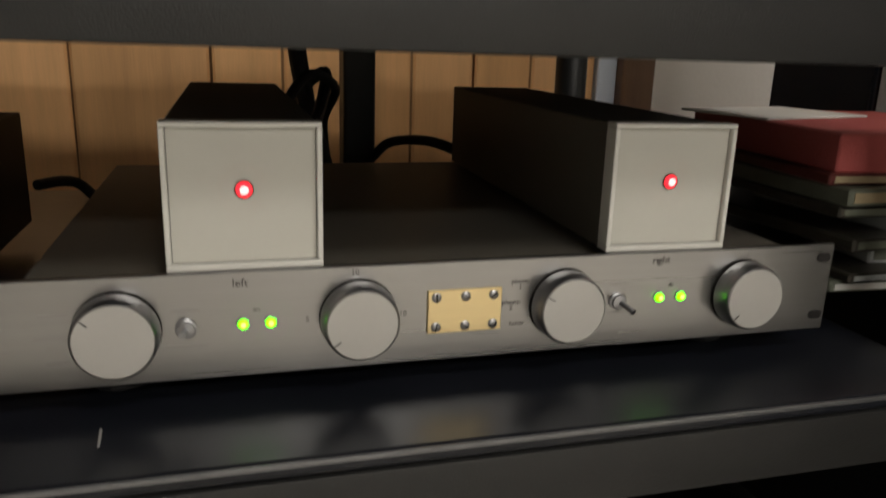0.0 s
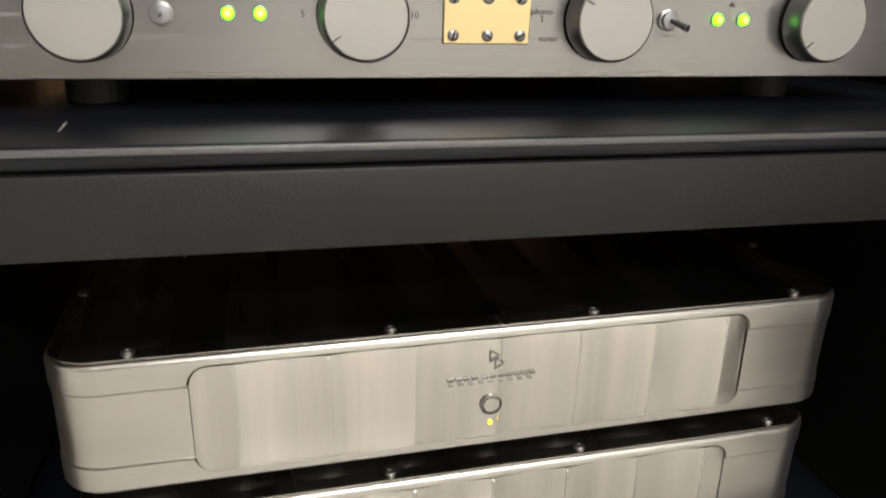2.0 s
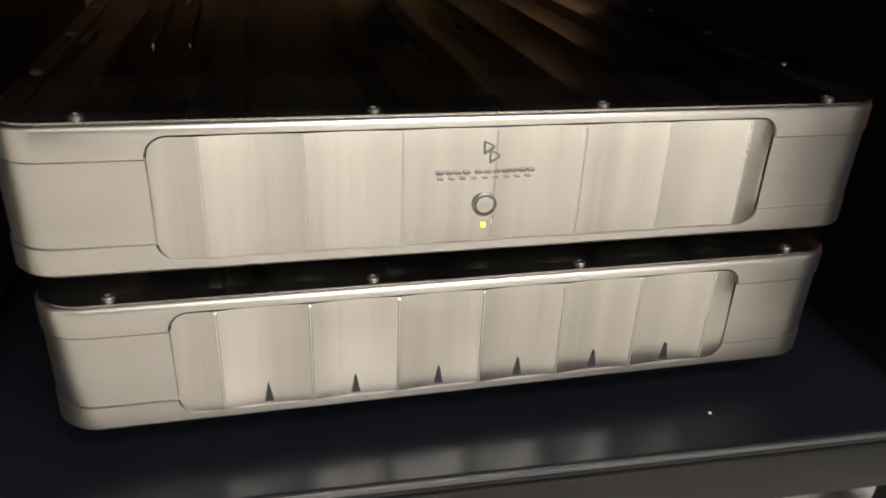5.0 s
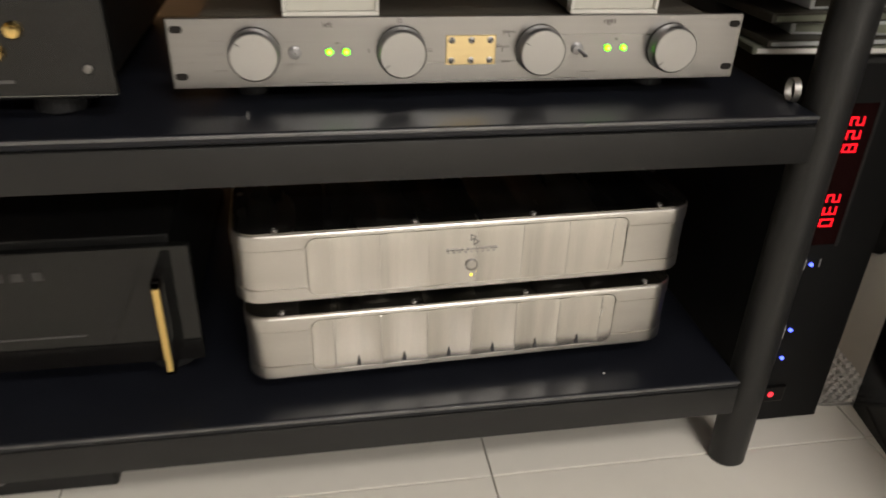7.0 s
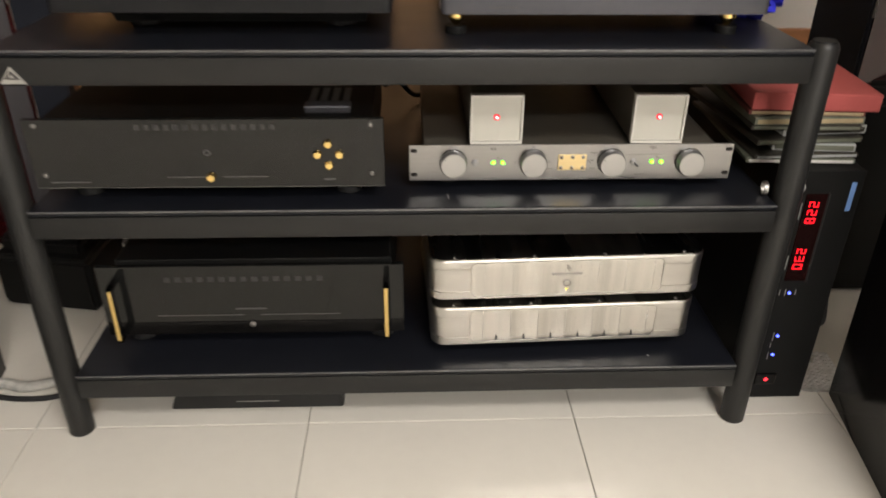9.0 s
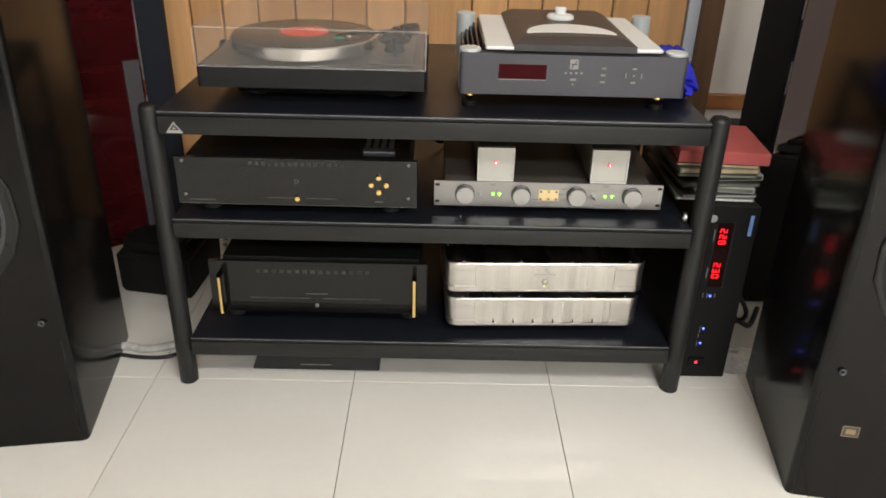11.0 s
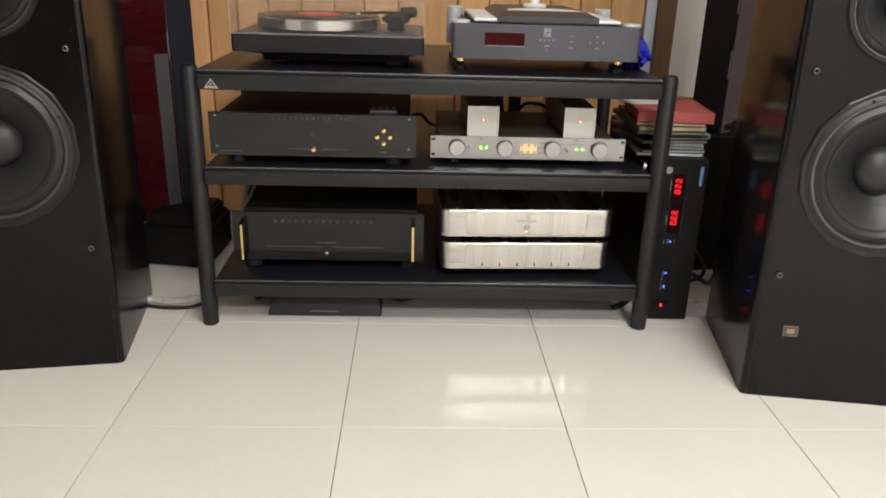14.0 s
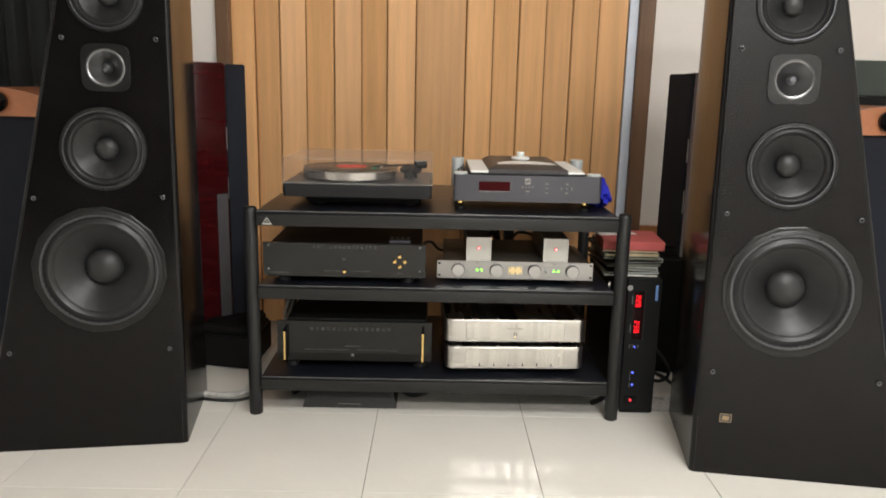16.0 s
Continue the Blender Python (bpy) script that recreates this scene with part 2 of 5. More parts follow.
M["card_d"] = material("grey_green_spine", (0.16, 0.17, 0.13), 0.5, vary=0.3, scale=30)
M["jewel"] = material("pale_plastic_case", (0.45, 0.47, 0.47), 0.15, vary=0.2, scale=20)
M["foil"] = material("crinkled_silver_foil", (0.6, 0.6, 0.6), 0.3, 0.9, vary=0.3, scale=60, bump=0.8, bump_scale=250)
M["cable_grey"] = material("grey_braided_cable", (0.44, 0.43, 0.40), 0.5, vary=0.4, scale=60, bump=0.5, bump_scale=500)
M["sticker_blue"] = material("pale_blue_sticker", (0.16, 0.30, 0.62), 0.5, vary=0.08)
M["badge"] = material("silver_badge", (0.42, 0.41, 0.38), 0.4, 0.5, vary=0.1)
M["gold_badge"] = material("gold_badge_metal", (0.30, 0.22, 0.12), 0.4, 0.6, vary=0.1)
M["copper_wood"] = material("copper_toned_wood", (0.42, 0.16, 0.07), 0.3, vary=0.25, scale=4, coat=0.3)
M["green_board"] = material("grey_green_board", (0.05, 0.065, 0.055), 0.5, vary=0.15)
M["curtain"] = material("dark_curtain", (0.016, 0.018, 0.018), 0.9, vary=0.3, scale=10, bump=0.3)
M["lamp_white"] = material("lamp_diffuser", (0.9, 0.9, 0.88), 0.5, emit=(1.0, 0.92, 0.80), strength=2.0)


# ---- shape helpers ----
BASE = {}


def thing(name, at, label, category, group="", kind="", turn=0.0, about=False):
    """An Empty at its base. Parts are then given in the place's own metres (turn 0) or about the base (turned things)."""
    ob = new(name)
    ob.empty_display_size = 0.05
    ob.matrix_world = pose(*at, 0, 0, turn)
    BASE[ob.name] = Vector(at) if about or not turn else Vector((0, 0, 0))
    return tagged(ob, label, category, group, kind)


def root_of(ob):
    while ob.parent:
        ob = ob.parent
    return ob


def part(name, bm, mat, parent, label="", smooth=False, lift=True):
    me = bpy.data.meshes.new(name)
    if lift:
        bmesh.ops.translate(bm, verts=bm.verts, vec=-BASE.get(root_of(parent).name, Vector((0, 0, 0))))
    bmesh.ops.recalc_face_normals(bm, faces=bm.faces)
    bm.to_mesh(me)
    bm.free()
    if smooth:
        for p in me.polygons:
            p.use_smooth = True
        me.set_sharp_from_angle(angle=radians(35))
    me.materials.append(mat)
    ob = new(name, me)
    ob.parent = parent
    if label:
        ob["label"] = label
    return ob


def box(x0, x1, y0, y1, z0, z1, bevel=0.0, seg=2, bm=None):
    made = bm or bmesh.new()
    g = bmesh.ops.create_cube(made, size=1.0)
    for v in g["verts"]:
        v.co = Vector((x0 + (v.co.x + 0.5) * (x1 - x0), y0 + (v.co.y + 0.5) * (y1 - y0), z0 + (v.co.z + 0.5) * (z1 - z0)))
    if bevel:
        edges = list({e for v in g["verts"] for e in v.link_edges})
        bmesh.ops.bevel(made, geom=edges, offset=bevel, segments=seg, affect="EDGES", profile=0.5)
    return made


def rod(a, b, r, r2=None, n=24, bevel=0.0, bm=None):
    made = bm or bmesh.new()
    a, b = Vector(a), Vector(b)
    g = bmesh.ops.create_cone(made, cap_ends=True, segments=n, radius1=r, radius2=r if r2 is None else r2, depth=(b - a).length)
    m = Matrix.Translation((a + b) / 2) @ (b - a).to_track_quat("Z", "Y").to_matrix().to_4x4()
    bmesh.ops.transform(made, matrix=m, verts=g["verts"])
    if bevel:
        rims = [e for e in {e for v in g["verts"] for e in v.link_edges} if any(len(f.verts) > 4 for f in e.link_faces)]
        bmesh.ops.bevel(made, geom=rims, offset=bevel, segments=2, affect="EDGES", profile=0.5)
    return made


def lathe(profile, n=40, m=None, bm=None, closed=False):
    """Spin (radius, height) pairs about the z axis, then put it at the pose m."""
    made = bm or bmesh.new()
    rings = []
    for r, h in profile:
        if r < 1e-6:
            rings.append([made.verts.new((0, 0, h))])
        else:
            rings.append([made.verts.new((r * math.cos(2 * math.pi * k / n), r * math.sin(2 * math.pi * k / n), h)) for k in range(n)])
    for lo, hi in zip(rings, rings[1:]):
        for k in range(n):
            a, b = lo[k % len(lo)], lo[(k + 1) % len(lo)]
            c, d = hi[(k + 1) % len(hi)], hi[k % len(hi)]
            corners = list(dict.fromkeys((a, b, c, d)))
            if len(corners) > 2:
                made.faces.new(corners)
    if m:
        bmesh.ops.transform(made, matrix=m, verts=[v for ring in rings for v in ring])
    return made


def prism(outline, y0, y1, bm=None):
    """A flat outline of (x, z) pushed through from y0 to y1."""
    made = bm or bmesh.new()
    near = [made.verts.new((x, y0, z)) for x, z in outline]
    far = [made.verts.new((x, y1, z)) for x, z in outline]
    made.faces.new(near)
    made.faces.new(far[::-1])
    for k in range(len(outline)):
        j = (k + 1) % len(outline)
        made.faces.new((near[k], near[j], far[j], far[k]))
    return made


def slab(outline, z0, z1, bm=None):
    """A flat outline of (x, y) raised from z0 to z1."""
    made = bm or bmesh.new()
    lo = [made.verts.new((x, y, z0)) for x, y in outline]
    hi = [made.verts.new((x, y, z1)) for x, y in outline]
    made.faces.new(lo[::-1])
    made.faces.new(hi)
    for k in range(len(outline)):
        j = (k + 1) % len(outline)
        made.faces.new((lo[k], lo[j], hi[j], hi[k]))
    return made


def rounded(x0, x1, z0, z1, r, n=6):
    pts = []
    for cx, cz, a in ((x1 - r, z1 - r, 0), (x0 + r, z1 - r, 90), (x0 + r, z0 + r, 180), (x1 - r, z0 + r, 270)):
        for k in range(n + 1):
            t = radians(a + 90 * k / n)
            pts.append((cx + r * math.cos(t), cz + r * math.sin(t)))
    return pts


def tube(points, r, n=10, bm=None, fine=6):
    """A round cable through the points, smoothed."""
    made = bm or bmesh.new()
    p = [Vector(q) for q in points]
    path = []
    for k in range(len(p) - 1):
        a, b, c, d = p[max(k - 1, 0)], p[k], p[k + 1], p[min(k + 2, len(p) - 1)]
        for s in range(fine):
            t = s / fine
            path.append(0.5 * ((2 * b) + (c - a) * t + (2 * a - 5 * b + 4 * c - d) * t * t + (3 * b - a - 3 * c + d) * t ** 3))
    path.append(p[-1])
    rings = []
    for k, q in enumerate(path):
        d = (path[min(k + 1, len(path) - 1)] - path[max(k - 1, 0)]).normalized()
        side = d.cross(Vector((0, 0, 1)))
        side = side.normalized() if side.length > 0.05 else Vector((1, 0, 0))
        up = side.cross(d).normalized()
        rings.append([made.verts.new(q + r * (math.cos(2 * math.pi * j / n) * side + math.sin(2 * math.pi * j / n) * up)) for j in range(n)])
    for lo, hi in zip(rings, rings[1:]):
        for j in range(n):
            made.faces.new((lo[j], lo[(j + 1) % n], hi[(j + 1) % n], hi[j]))
    made.faces.new(rings[0][::-1])
    made.faces.new(rings[-1])
    return made


def words(text, size, m, thick=0.0003):
    """Lettering as a mesh, centred at the pose m, facing the pose's z."""
    cu = bpy.data.curves.new("lettering", "FONT")
    cu.body, cu.size, cu.extrude, cu.align_x, cu.align_y, cu.resolution_u = text, size, thick, "CENTER", "CENTER", 3
    tmp = new("lettering", cu)
    bpy.context.view_layer.update()
    me = bpy.data.meshes.new_from_object(tmp.evaluated_get(bpy.context.evaluated_depsgraph_get()))
    bpy.data.objects.remove(tmp)
    bm = bmesh.new()
    bm.from_mesh(me)
    bpy.data.meshes.remove(me)
    bmesh.ops.transform(bm, matrix=m, verts=bm.verts)
    return bm


def subtract(bm, cutter):
    """The first solid with the second cut out of it."""
    obs = []
    for b in (bm, cutter):
        bmesh.ops.recalc_face_normals(b, faces=b.faces)
        me = bpy.data.meshes.new("solid")
        b.to_mesh(me)
        b.free()
        obs.append(new("solid", me))
    mod = obs[0].modifiers.new("cut", "BOOLEAN")
    mod.object, mod.operation, mod.solver = obs[1], "DIFFERENCE", "EXACT"
    bpy.context.view_layer.update()
    me = bpy.data.meshes.new_from_object(obs[0].evaluated_get(bpy.context.evaluated_depsgraph_get()))
    made = bmesh.new()
    made.from_mesh(me)
    for ob in obs:
        bpy.data.objects.remove(ob)
    bpy.data.meshes.remove(me)
    return made


def front(x, y, z, spin=0):
    """A pose that faces the viewer's side (towards -y)."""
    return pose(x, y, z, 90, 0, 0) @ pose(0, 0, 0, 0, 0, spin)


def structure(name, bm, mat, label="", category="", smooth=False):
    me = bpy.data.meshes.new(name)
    bmesh.ops.recalc_face_normals(bm, faces=bm.faces)
    bm.to_mesh(me)
    bm.free()
    if smooth:
        for p in me.polygons:
            p.use_smooth = True
        me.set_sharp_from_angle(angle=radians(35))
    me.materials.append(mat)
    return tagged(new(name, me), label, category, "", "structure")


# ---- the room ----
WALL_Y = 0.90
X0, X1, Y0, Y1, TOP = -2.6, 2.6, -4.6, 1.05, 2.7
floor = structure("floor", box(X0 - 0.1, X1 + 0.1, Y0 - 0.1, Y1 + 0.1, -0.06, -0.004), M["grout"], "polished cream floor tiles with thin dark joints", "floor")
structure("ceiling", box(X0 - 0.1, X1 + 0.1, Y0 - 0.1, Y1 + 0.1, TOP, TOP + 0.1), M["ceiling"], "plain white painted ceiling", "ceiling")
structure("wall_south", box(0.0, X1 + 0.1, Y0 - 0.1, Y0, 0, TOP), M["room_paint"], "plain pale painted wall", "wall")
# out of view; made dark only to shape what glossy fronts reflect
structure("wall_south_west", box(X0 - 0.1, 0.0, Y0 - 0.1, Y0, 0, TOP), M["dark_wall"], "unseen dark wall half, added to darken reflections", "wall")
structure("wall_west", box(X0 - 0.1, X0, Y0, WALL_Y, 0, TOP), M["room_paint"], "plain pale painted wall", "wall")
structure("wall_east", box(X1, X1 + 0.1, Y0, WALL_Y, 0, TOP), M["room_paint"], "plain pale painted wall", "wall")
DOOR_L, DOOR_R, DOOR_TOP = -0.892, 0.846, 2.15
bm = box(X0 - 0.1, DOOR_L, WALL_Y, Y1, 0, TOP)
box(DOOR_R, X1 + 0.1, WALL_Y, Y1, 0, TOP, bm=bm)
box(DOOR_L, DOOR_R, WALL_Y, Y1, DOOR_TOP, TOP, bm=bm)
wall_north = structure("wall_north", bm, M["plaster"], "white plastered wall round a wide folding door", "wall")
structure("wall_behind_door", box(DOOR_L - 0.1, DOOR_R + 0.1, Y1 + 0.05, Y1 + 0.12, 0, DOOR_TOP + 0.2), M["room_paint"], "plain wall behind the folding door", "wall")
# wooden rail on the wall at either side of the door
structure("trim_1", box(DOOR_R + 0.002, X1, WALL_Y - 0.018, WALL_Y, 0.420, 0.468, 0.004), M["rail_wood"], "orange-brown wooden wall rail", "trim")
structure("trim_2", box(X0, DOOR_L - 0.002, WALL_Y - 0.018, WALL_Y, 0.420, 0.468, 0.004), M["rail_wood"], "orange-brown wooden wall rail", "trim")
# door lining and the folding door
bm = box(DOOR_L, DOOR_L + 0.054, WALL_Y - 0.03, Y1, 0, DOOR_TOP, 0.004)
box(DOOR_R - 0.062, DOOR_R, WALL_Y - 0.03, Y1, 0, DOOR_TOP, 0.004, bm=bm)
box(DOOR_L + 0.054, DOOR_R - 0.062, WALL_Y - 0.03, Y1, DOOR_TOP - 0.06, DOOR_TOP, 0.004, bm=bm)
structure("door_frame", bm, M["frame_wood"], "dark brown wooden door frame", "door frame")
door = thing("door_1", (0, WALL_Y, 0), "closed honey-coloured wooden folding door with vertical slats", "door", kind="structure")
GROOVES = (-0.840, -0.745, -0.643, -0.541, -0.426, -0.317, -0.213, -0.098, 0.103, 0.212, 0.313, 0.423, 0.524, 0.635, 0.747)
for k, (a, b) in enumerate(zip(GROOVES, GROOVES[1:])):
    bm = bmesh.new()
    w, d = b - a - 0.0045, 0.011 * (1 if k % 2 else -1)
    if k == 0 or k == 7:
        d = 0.002
    y = WALL_Y + 0.012
    slab([(a, y + d), (a + 0.004, y + d - 0.003), (a + w - 0.004, y - d - 0.003), (a + w, y - d), (a + w, y - d + 0.012), (a, y + d + 0.012)], 0.012, DOOR_TOP - 0.062, bm=bm)
    part("slat", bm, M["oak"], door)
    part("hinge_strip", box(a + w - 0.001, b + 0.001, y + 0.012, y + 0.018, 0.012, DOOR_TOP - 0.062), M["groove_wood"], door, "thin dark hinge strip")
part("edge_post", box(0.747, 0.783, WALL_Y - 0.008, WALL_Y + 0.045, 0.012, DOOR_TOP - 0.062, 0.003), M["white_strip"], door, "cool white edge post")


# ---- hi-fi rack ----
def build_rack():
    ob = thing("equipment_rack", (0, 0.3, 0), "black powder-coated steel hi-fi rack with three shelves", "rack")
    for x in (-0.560, 0.560):
        for y in (-0.006, 0.60):
            leg = part("post", lathe([(0, 0), (0.0180, 0), (0.0205, 0.003), (0.0205, 0.648), (0.0180, 0.654), (0.0165, 0.6555), (0, 0.6555)], 32, pose(x, y, 0.0)), M["rack"], ob, smooth=True)
            part("post_cap", lathe([(0, 0.6555), (0.0165, 0.6555), (0.0155, 0.6575), (0, 0.6578)], 28, pose(x, y, 0)), M["black"], leg, smooth=True)
    part("rear_post", box(0.250, 0.287, 0.535, 0.572, 0, 0.602, 0.003), M["rack"], ob)
    for z0, z1, yr in ((0.605, 0.652, -0.032), (0.380, 0.425, -0.0315), (0.0845, 0.131, -0.027)):
        board = part("shelf_board", box(-0.537, 0.537, yr - 0.0005, 0.645, z1 - 0.0095, z1, 0.0038, 5), M["board"], ob, "black laminate shelf board", smooth=True)
        # added strip: the board edge's highlight put into colour
        part("edge_highlight", box(-0.536, 0.536, yr - 0.0016, yr + 0.0006, z1 - 0.0034, z1 - 0.0004, 0.0008, 2), M["highlight_grey"], board, "thin grey strip, a painted highlight along the front edge", smooth=True)
        part("front_rail", box(-0.5375, 0.5375, yr, yr + 0.026, z0, z1 - 0.0105, 0.002, 2), M["rack"], board, smooth=True)
        part("back_rail", box(-0.5375, 0.5375, 0.612, 0.640, z0, z1 - 0.0105, 0.003), M["rack"], board, smooth=True)
        for x in (-0.5375, 0.5075):
            part("side_rail", box(x, x + 0.03, yr + 0.027, 0.6115, z0, z1 - 0.0105, 0.003), M["rack"], board, smooth=True)
    bm = box(-0.0006, 0.0006, -0.009, 0.009, 0, 0.0003)
    bmesh.ops.transform(bm, matrix=pose(0.0575, 0.008, 0.4249, 0, 0, 4), verts=bm.verts)
    part("scratch", bm, M["pale_ink"], ob, "short pale scratch")
    part("speck", lathe([(0, 0), (0.0012, 0), (0.0006, 0.0008), (0, 0.001)], 10, pose(0.396, 0.003, 0.1309)), M["paper"], ob)
    bm = prism([(-0.522, 0.6085), (-0.489, 0.6085), (-0.5055, 0.631)], -0.0340, -0.0315)
    badge = part("badge", bm, M["badge"], ob, "small silver triangular badge")
    bm = prism([(-0.5155, 0.6145), (-0.4955, 0.6145), (-0.5055, 0.6265)], -0.0345, -0.0339)
    part("badge_mark", bm, M["ink"], badge)
    bm = prism([(-0.5085, 0.6165), (-0.5025, 0.6165), (-0.5055, 0.6225)], -0.0349, -0.0344)
    part("badge_centre", bm, M["badge"], badge)
    return ob


rack = build_rack()


# ---- silver preamplifier ----
def build_preamp():
    ob = thing("preamplifier", (0.241, 0.2, 0.425), "silver aluminium rack-width preamplifier with four round knobs", "amplifier")
    yf, z0, z1 = 0.031, 0.4405, 0.4965
    panel = part("front_panel", box(0, 0.4826, yf, yf + 0.004, z0, z1, 0.0006, 1), M["alu"], ob, "brushed silver aluminium front panel")
    part("body", box(0.022, 0.459, yf + 0.004, 0.402, z0 + 0.002, z1 - 0.0045, 0.001), M["umber"], ob, "dark umber painted steel case")
    for x in (0.06, 0.42):
        for y in (0.07, 0.36):
            part("foot", rod((x, y, 0.4255), (x, y, z0 + 0.002), 0.014, bevel=0.001), M["rubber"], ob, "black rubber foot")
    for x in (0.0072, 0.4755):
        for z in (0.4505, 0.4880):
            bm = prism(rounded(x - 0.0050, x + 0.0050, z - 0.0028, z + 0.0028, 0.0026, 4), yf - 0.0004, yf + 0.001)
            part("mounting_slot", bm, M["dark_hole"], panel, "dark oval mounting slot")
    for x, a in ((0.0655, 140), (0.1836, 215), (0.3008, 150), (0.4180, 222)):
        zc = 0.4688
        knob = part("knob", lathe([(0.0180, 0.0), (0.0182, 0.0008), (0.0186, 0.0128), (0.0180, 0.0136), (0, 0.0137)], 56, front(x, yf - 0.0012, zc)), M["knob"], ob, "round satin silver knob", smooth=True)
        part("knob_side", lathe([(0.0203, 0.0010), (0.0205, 0.0016), (0.0196, 0.0118), (0.0188, 0.0129)], 56, front(x, yf - 0.0012, zc)), M["knob_side"], knob, "turned bright knob side", smooth=True)
        # near-black disc that paints the shade round the knob's foot
        part("knob_shade", lathe([(0, 0), (0.0208, 0), (0.0208, 0.0007), (0, 0.0007)], 40, front(x, yf + 0.0001, zc)), M["dark_hole"], knob)
        m = front(x, yf - 0.0148, zc, a) @ pose(0.0160, 0, 0)
        bm = box(-0.0022, 0.0022, -0.0003, 0.0003, -0.0002, 0.0004)
        bmesh.ops.transform(bm, matrix=m, verts=bm.verts)
        part("pointer", bm, M["ink"], knob, "short engraved pointer line")
    plate = part("brass_plate", box(0.2208, 0.2630, yf - 0.0016, yf, 0.4565, 0.4810, 0.0005, 1), M["brass"], ob, "brushed brass cover plate")
    for x in (0.2255, 0.2420, 0.2580):
        for z in (0.4604, 0.4772):
            part("screw", lathe([(0, 0), (0.0027, 0), (0.0027, 0.0006), (0.0018, 0.0012), (0, 0.0013)], 16, front(x, yf - 0.0016, z)), M["knob_side"], plate, smooth=True)
            bm = box(-0.0024, 0.0024, -0.0004, 0.0004, 0.0010, 0.0015)
            bmesh.ops.transform(bm, matrix=front(x, yf - 0.0016, z, 20 + 4000 * x + 900 * z), verts=bm.verts)
            part("screw_slot", bm, M["dark_hole"], plate)
    for x in (0.1248, 0.1385, 0.3615, 0.3758):
        led = part("led", lathe([(0.0027, 0), (0.0027, 0.0015), (0.0020, 0.0030), (0, 0.0036)], 20, front(x, yf, 0.4690)), M["led_green"], ob, "lit green indicator light", smooth=True)
        part("led_core", lathe([(0, 0.0030), (0.0013, 0.0032), (0.0007, 0.0039), (0, 0.0040)], 14, front(x, yf, 0.4690)), M["led_hot"], led, smooth=True)
        part("bezel", lathe([(0.0028, 0), (0.0034, 0.0003), (0.0033, 0.0009), (0.0028, 0.0010)], 20, front(x, yf, 0.4690)), M["knob_side"], led, smooth=True)
    for x, lean in ((0.0972, (-0.001, 0.001)), (0.3345, (0.004, -0.003))):
        z = 0.4685
        sw = part("toggle_switch", lathe([(0, 0), (0.0052, 0), (0.0052, 0.0018), (0.0042, 0.0022), (0.0042, 0.0042), (0.0022, 0.0046), (0, 0.0047)], 18, front(x, yf, z)), M["knob_side"], ob, "grey metal toggle switch", smooth=True)
        part("lever", rod((x, yf - 0.004, z), (x + lean[0], yf - 0.0135, z + lean[1]), 0.0011, 0.0018, 12), M["knob_side"], sw, smooth=True)
    y = yf - 0.0002
    for text, size, x, z in (("left", 0.0062, 0.1240, 0.4905), ("right", 0.0062, 0.3610, 0.4915), ("10", 0.0046, 0.1818, 0.4932), ("5", 0.0042, 0.1570, 0.4690), ("10", 0.0042, 0.2075, 0.4690), ("phono", 0.0042, 0.2740, 0.4835), ("1", 0.0040, 0.2740, 0.4800),
                             ("phono", 0.0042, 0.2690, 0.4715), ("2", 0.0040, 0.2690, 0.4680), ("tuner", 0.0042, 0.2730, 0.4590), ("on", 0.0036, 0.1315, 0.4762), ("dc", 0.0036, 0.3690, 0.4762)):
        part("lettering", words(text, size, front(x, y, z), 0.0001), M["ink"], panel)
    for x, z, w in ((0.0380, 0.4790, 0.013), (0.0355, 0.4675, 0.014), (0.0385, 0.4545, 0.011), (0.0972, 0.4775, 0.014), (0.0972, 0.4590, 0.020), (0.3350, 0.4785, 0.012), (0.3365, 0.4610, 0.017), (0.4215, 0.4930, 0.003)):
        part("small_print", box(x - w / 2, x + w / 2, y - 0.0001, y + 0.0003, z - 0.0008, z + 0.0007), M["faint_ink"], panel)
    return ob


preamp = build_preamp()


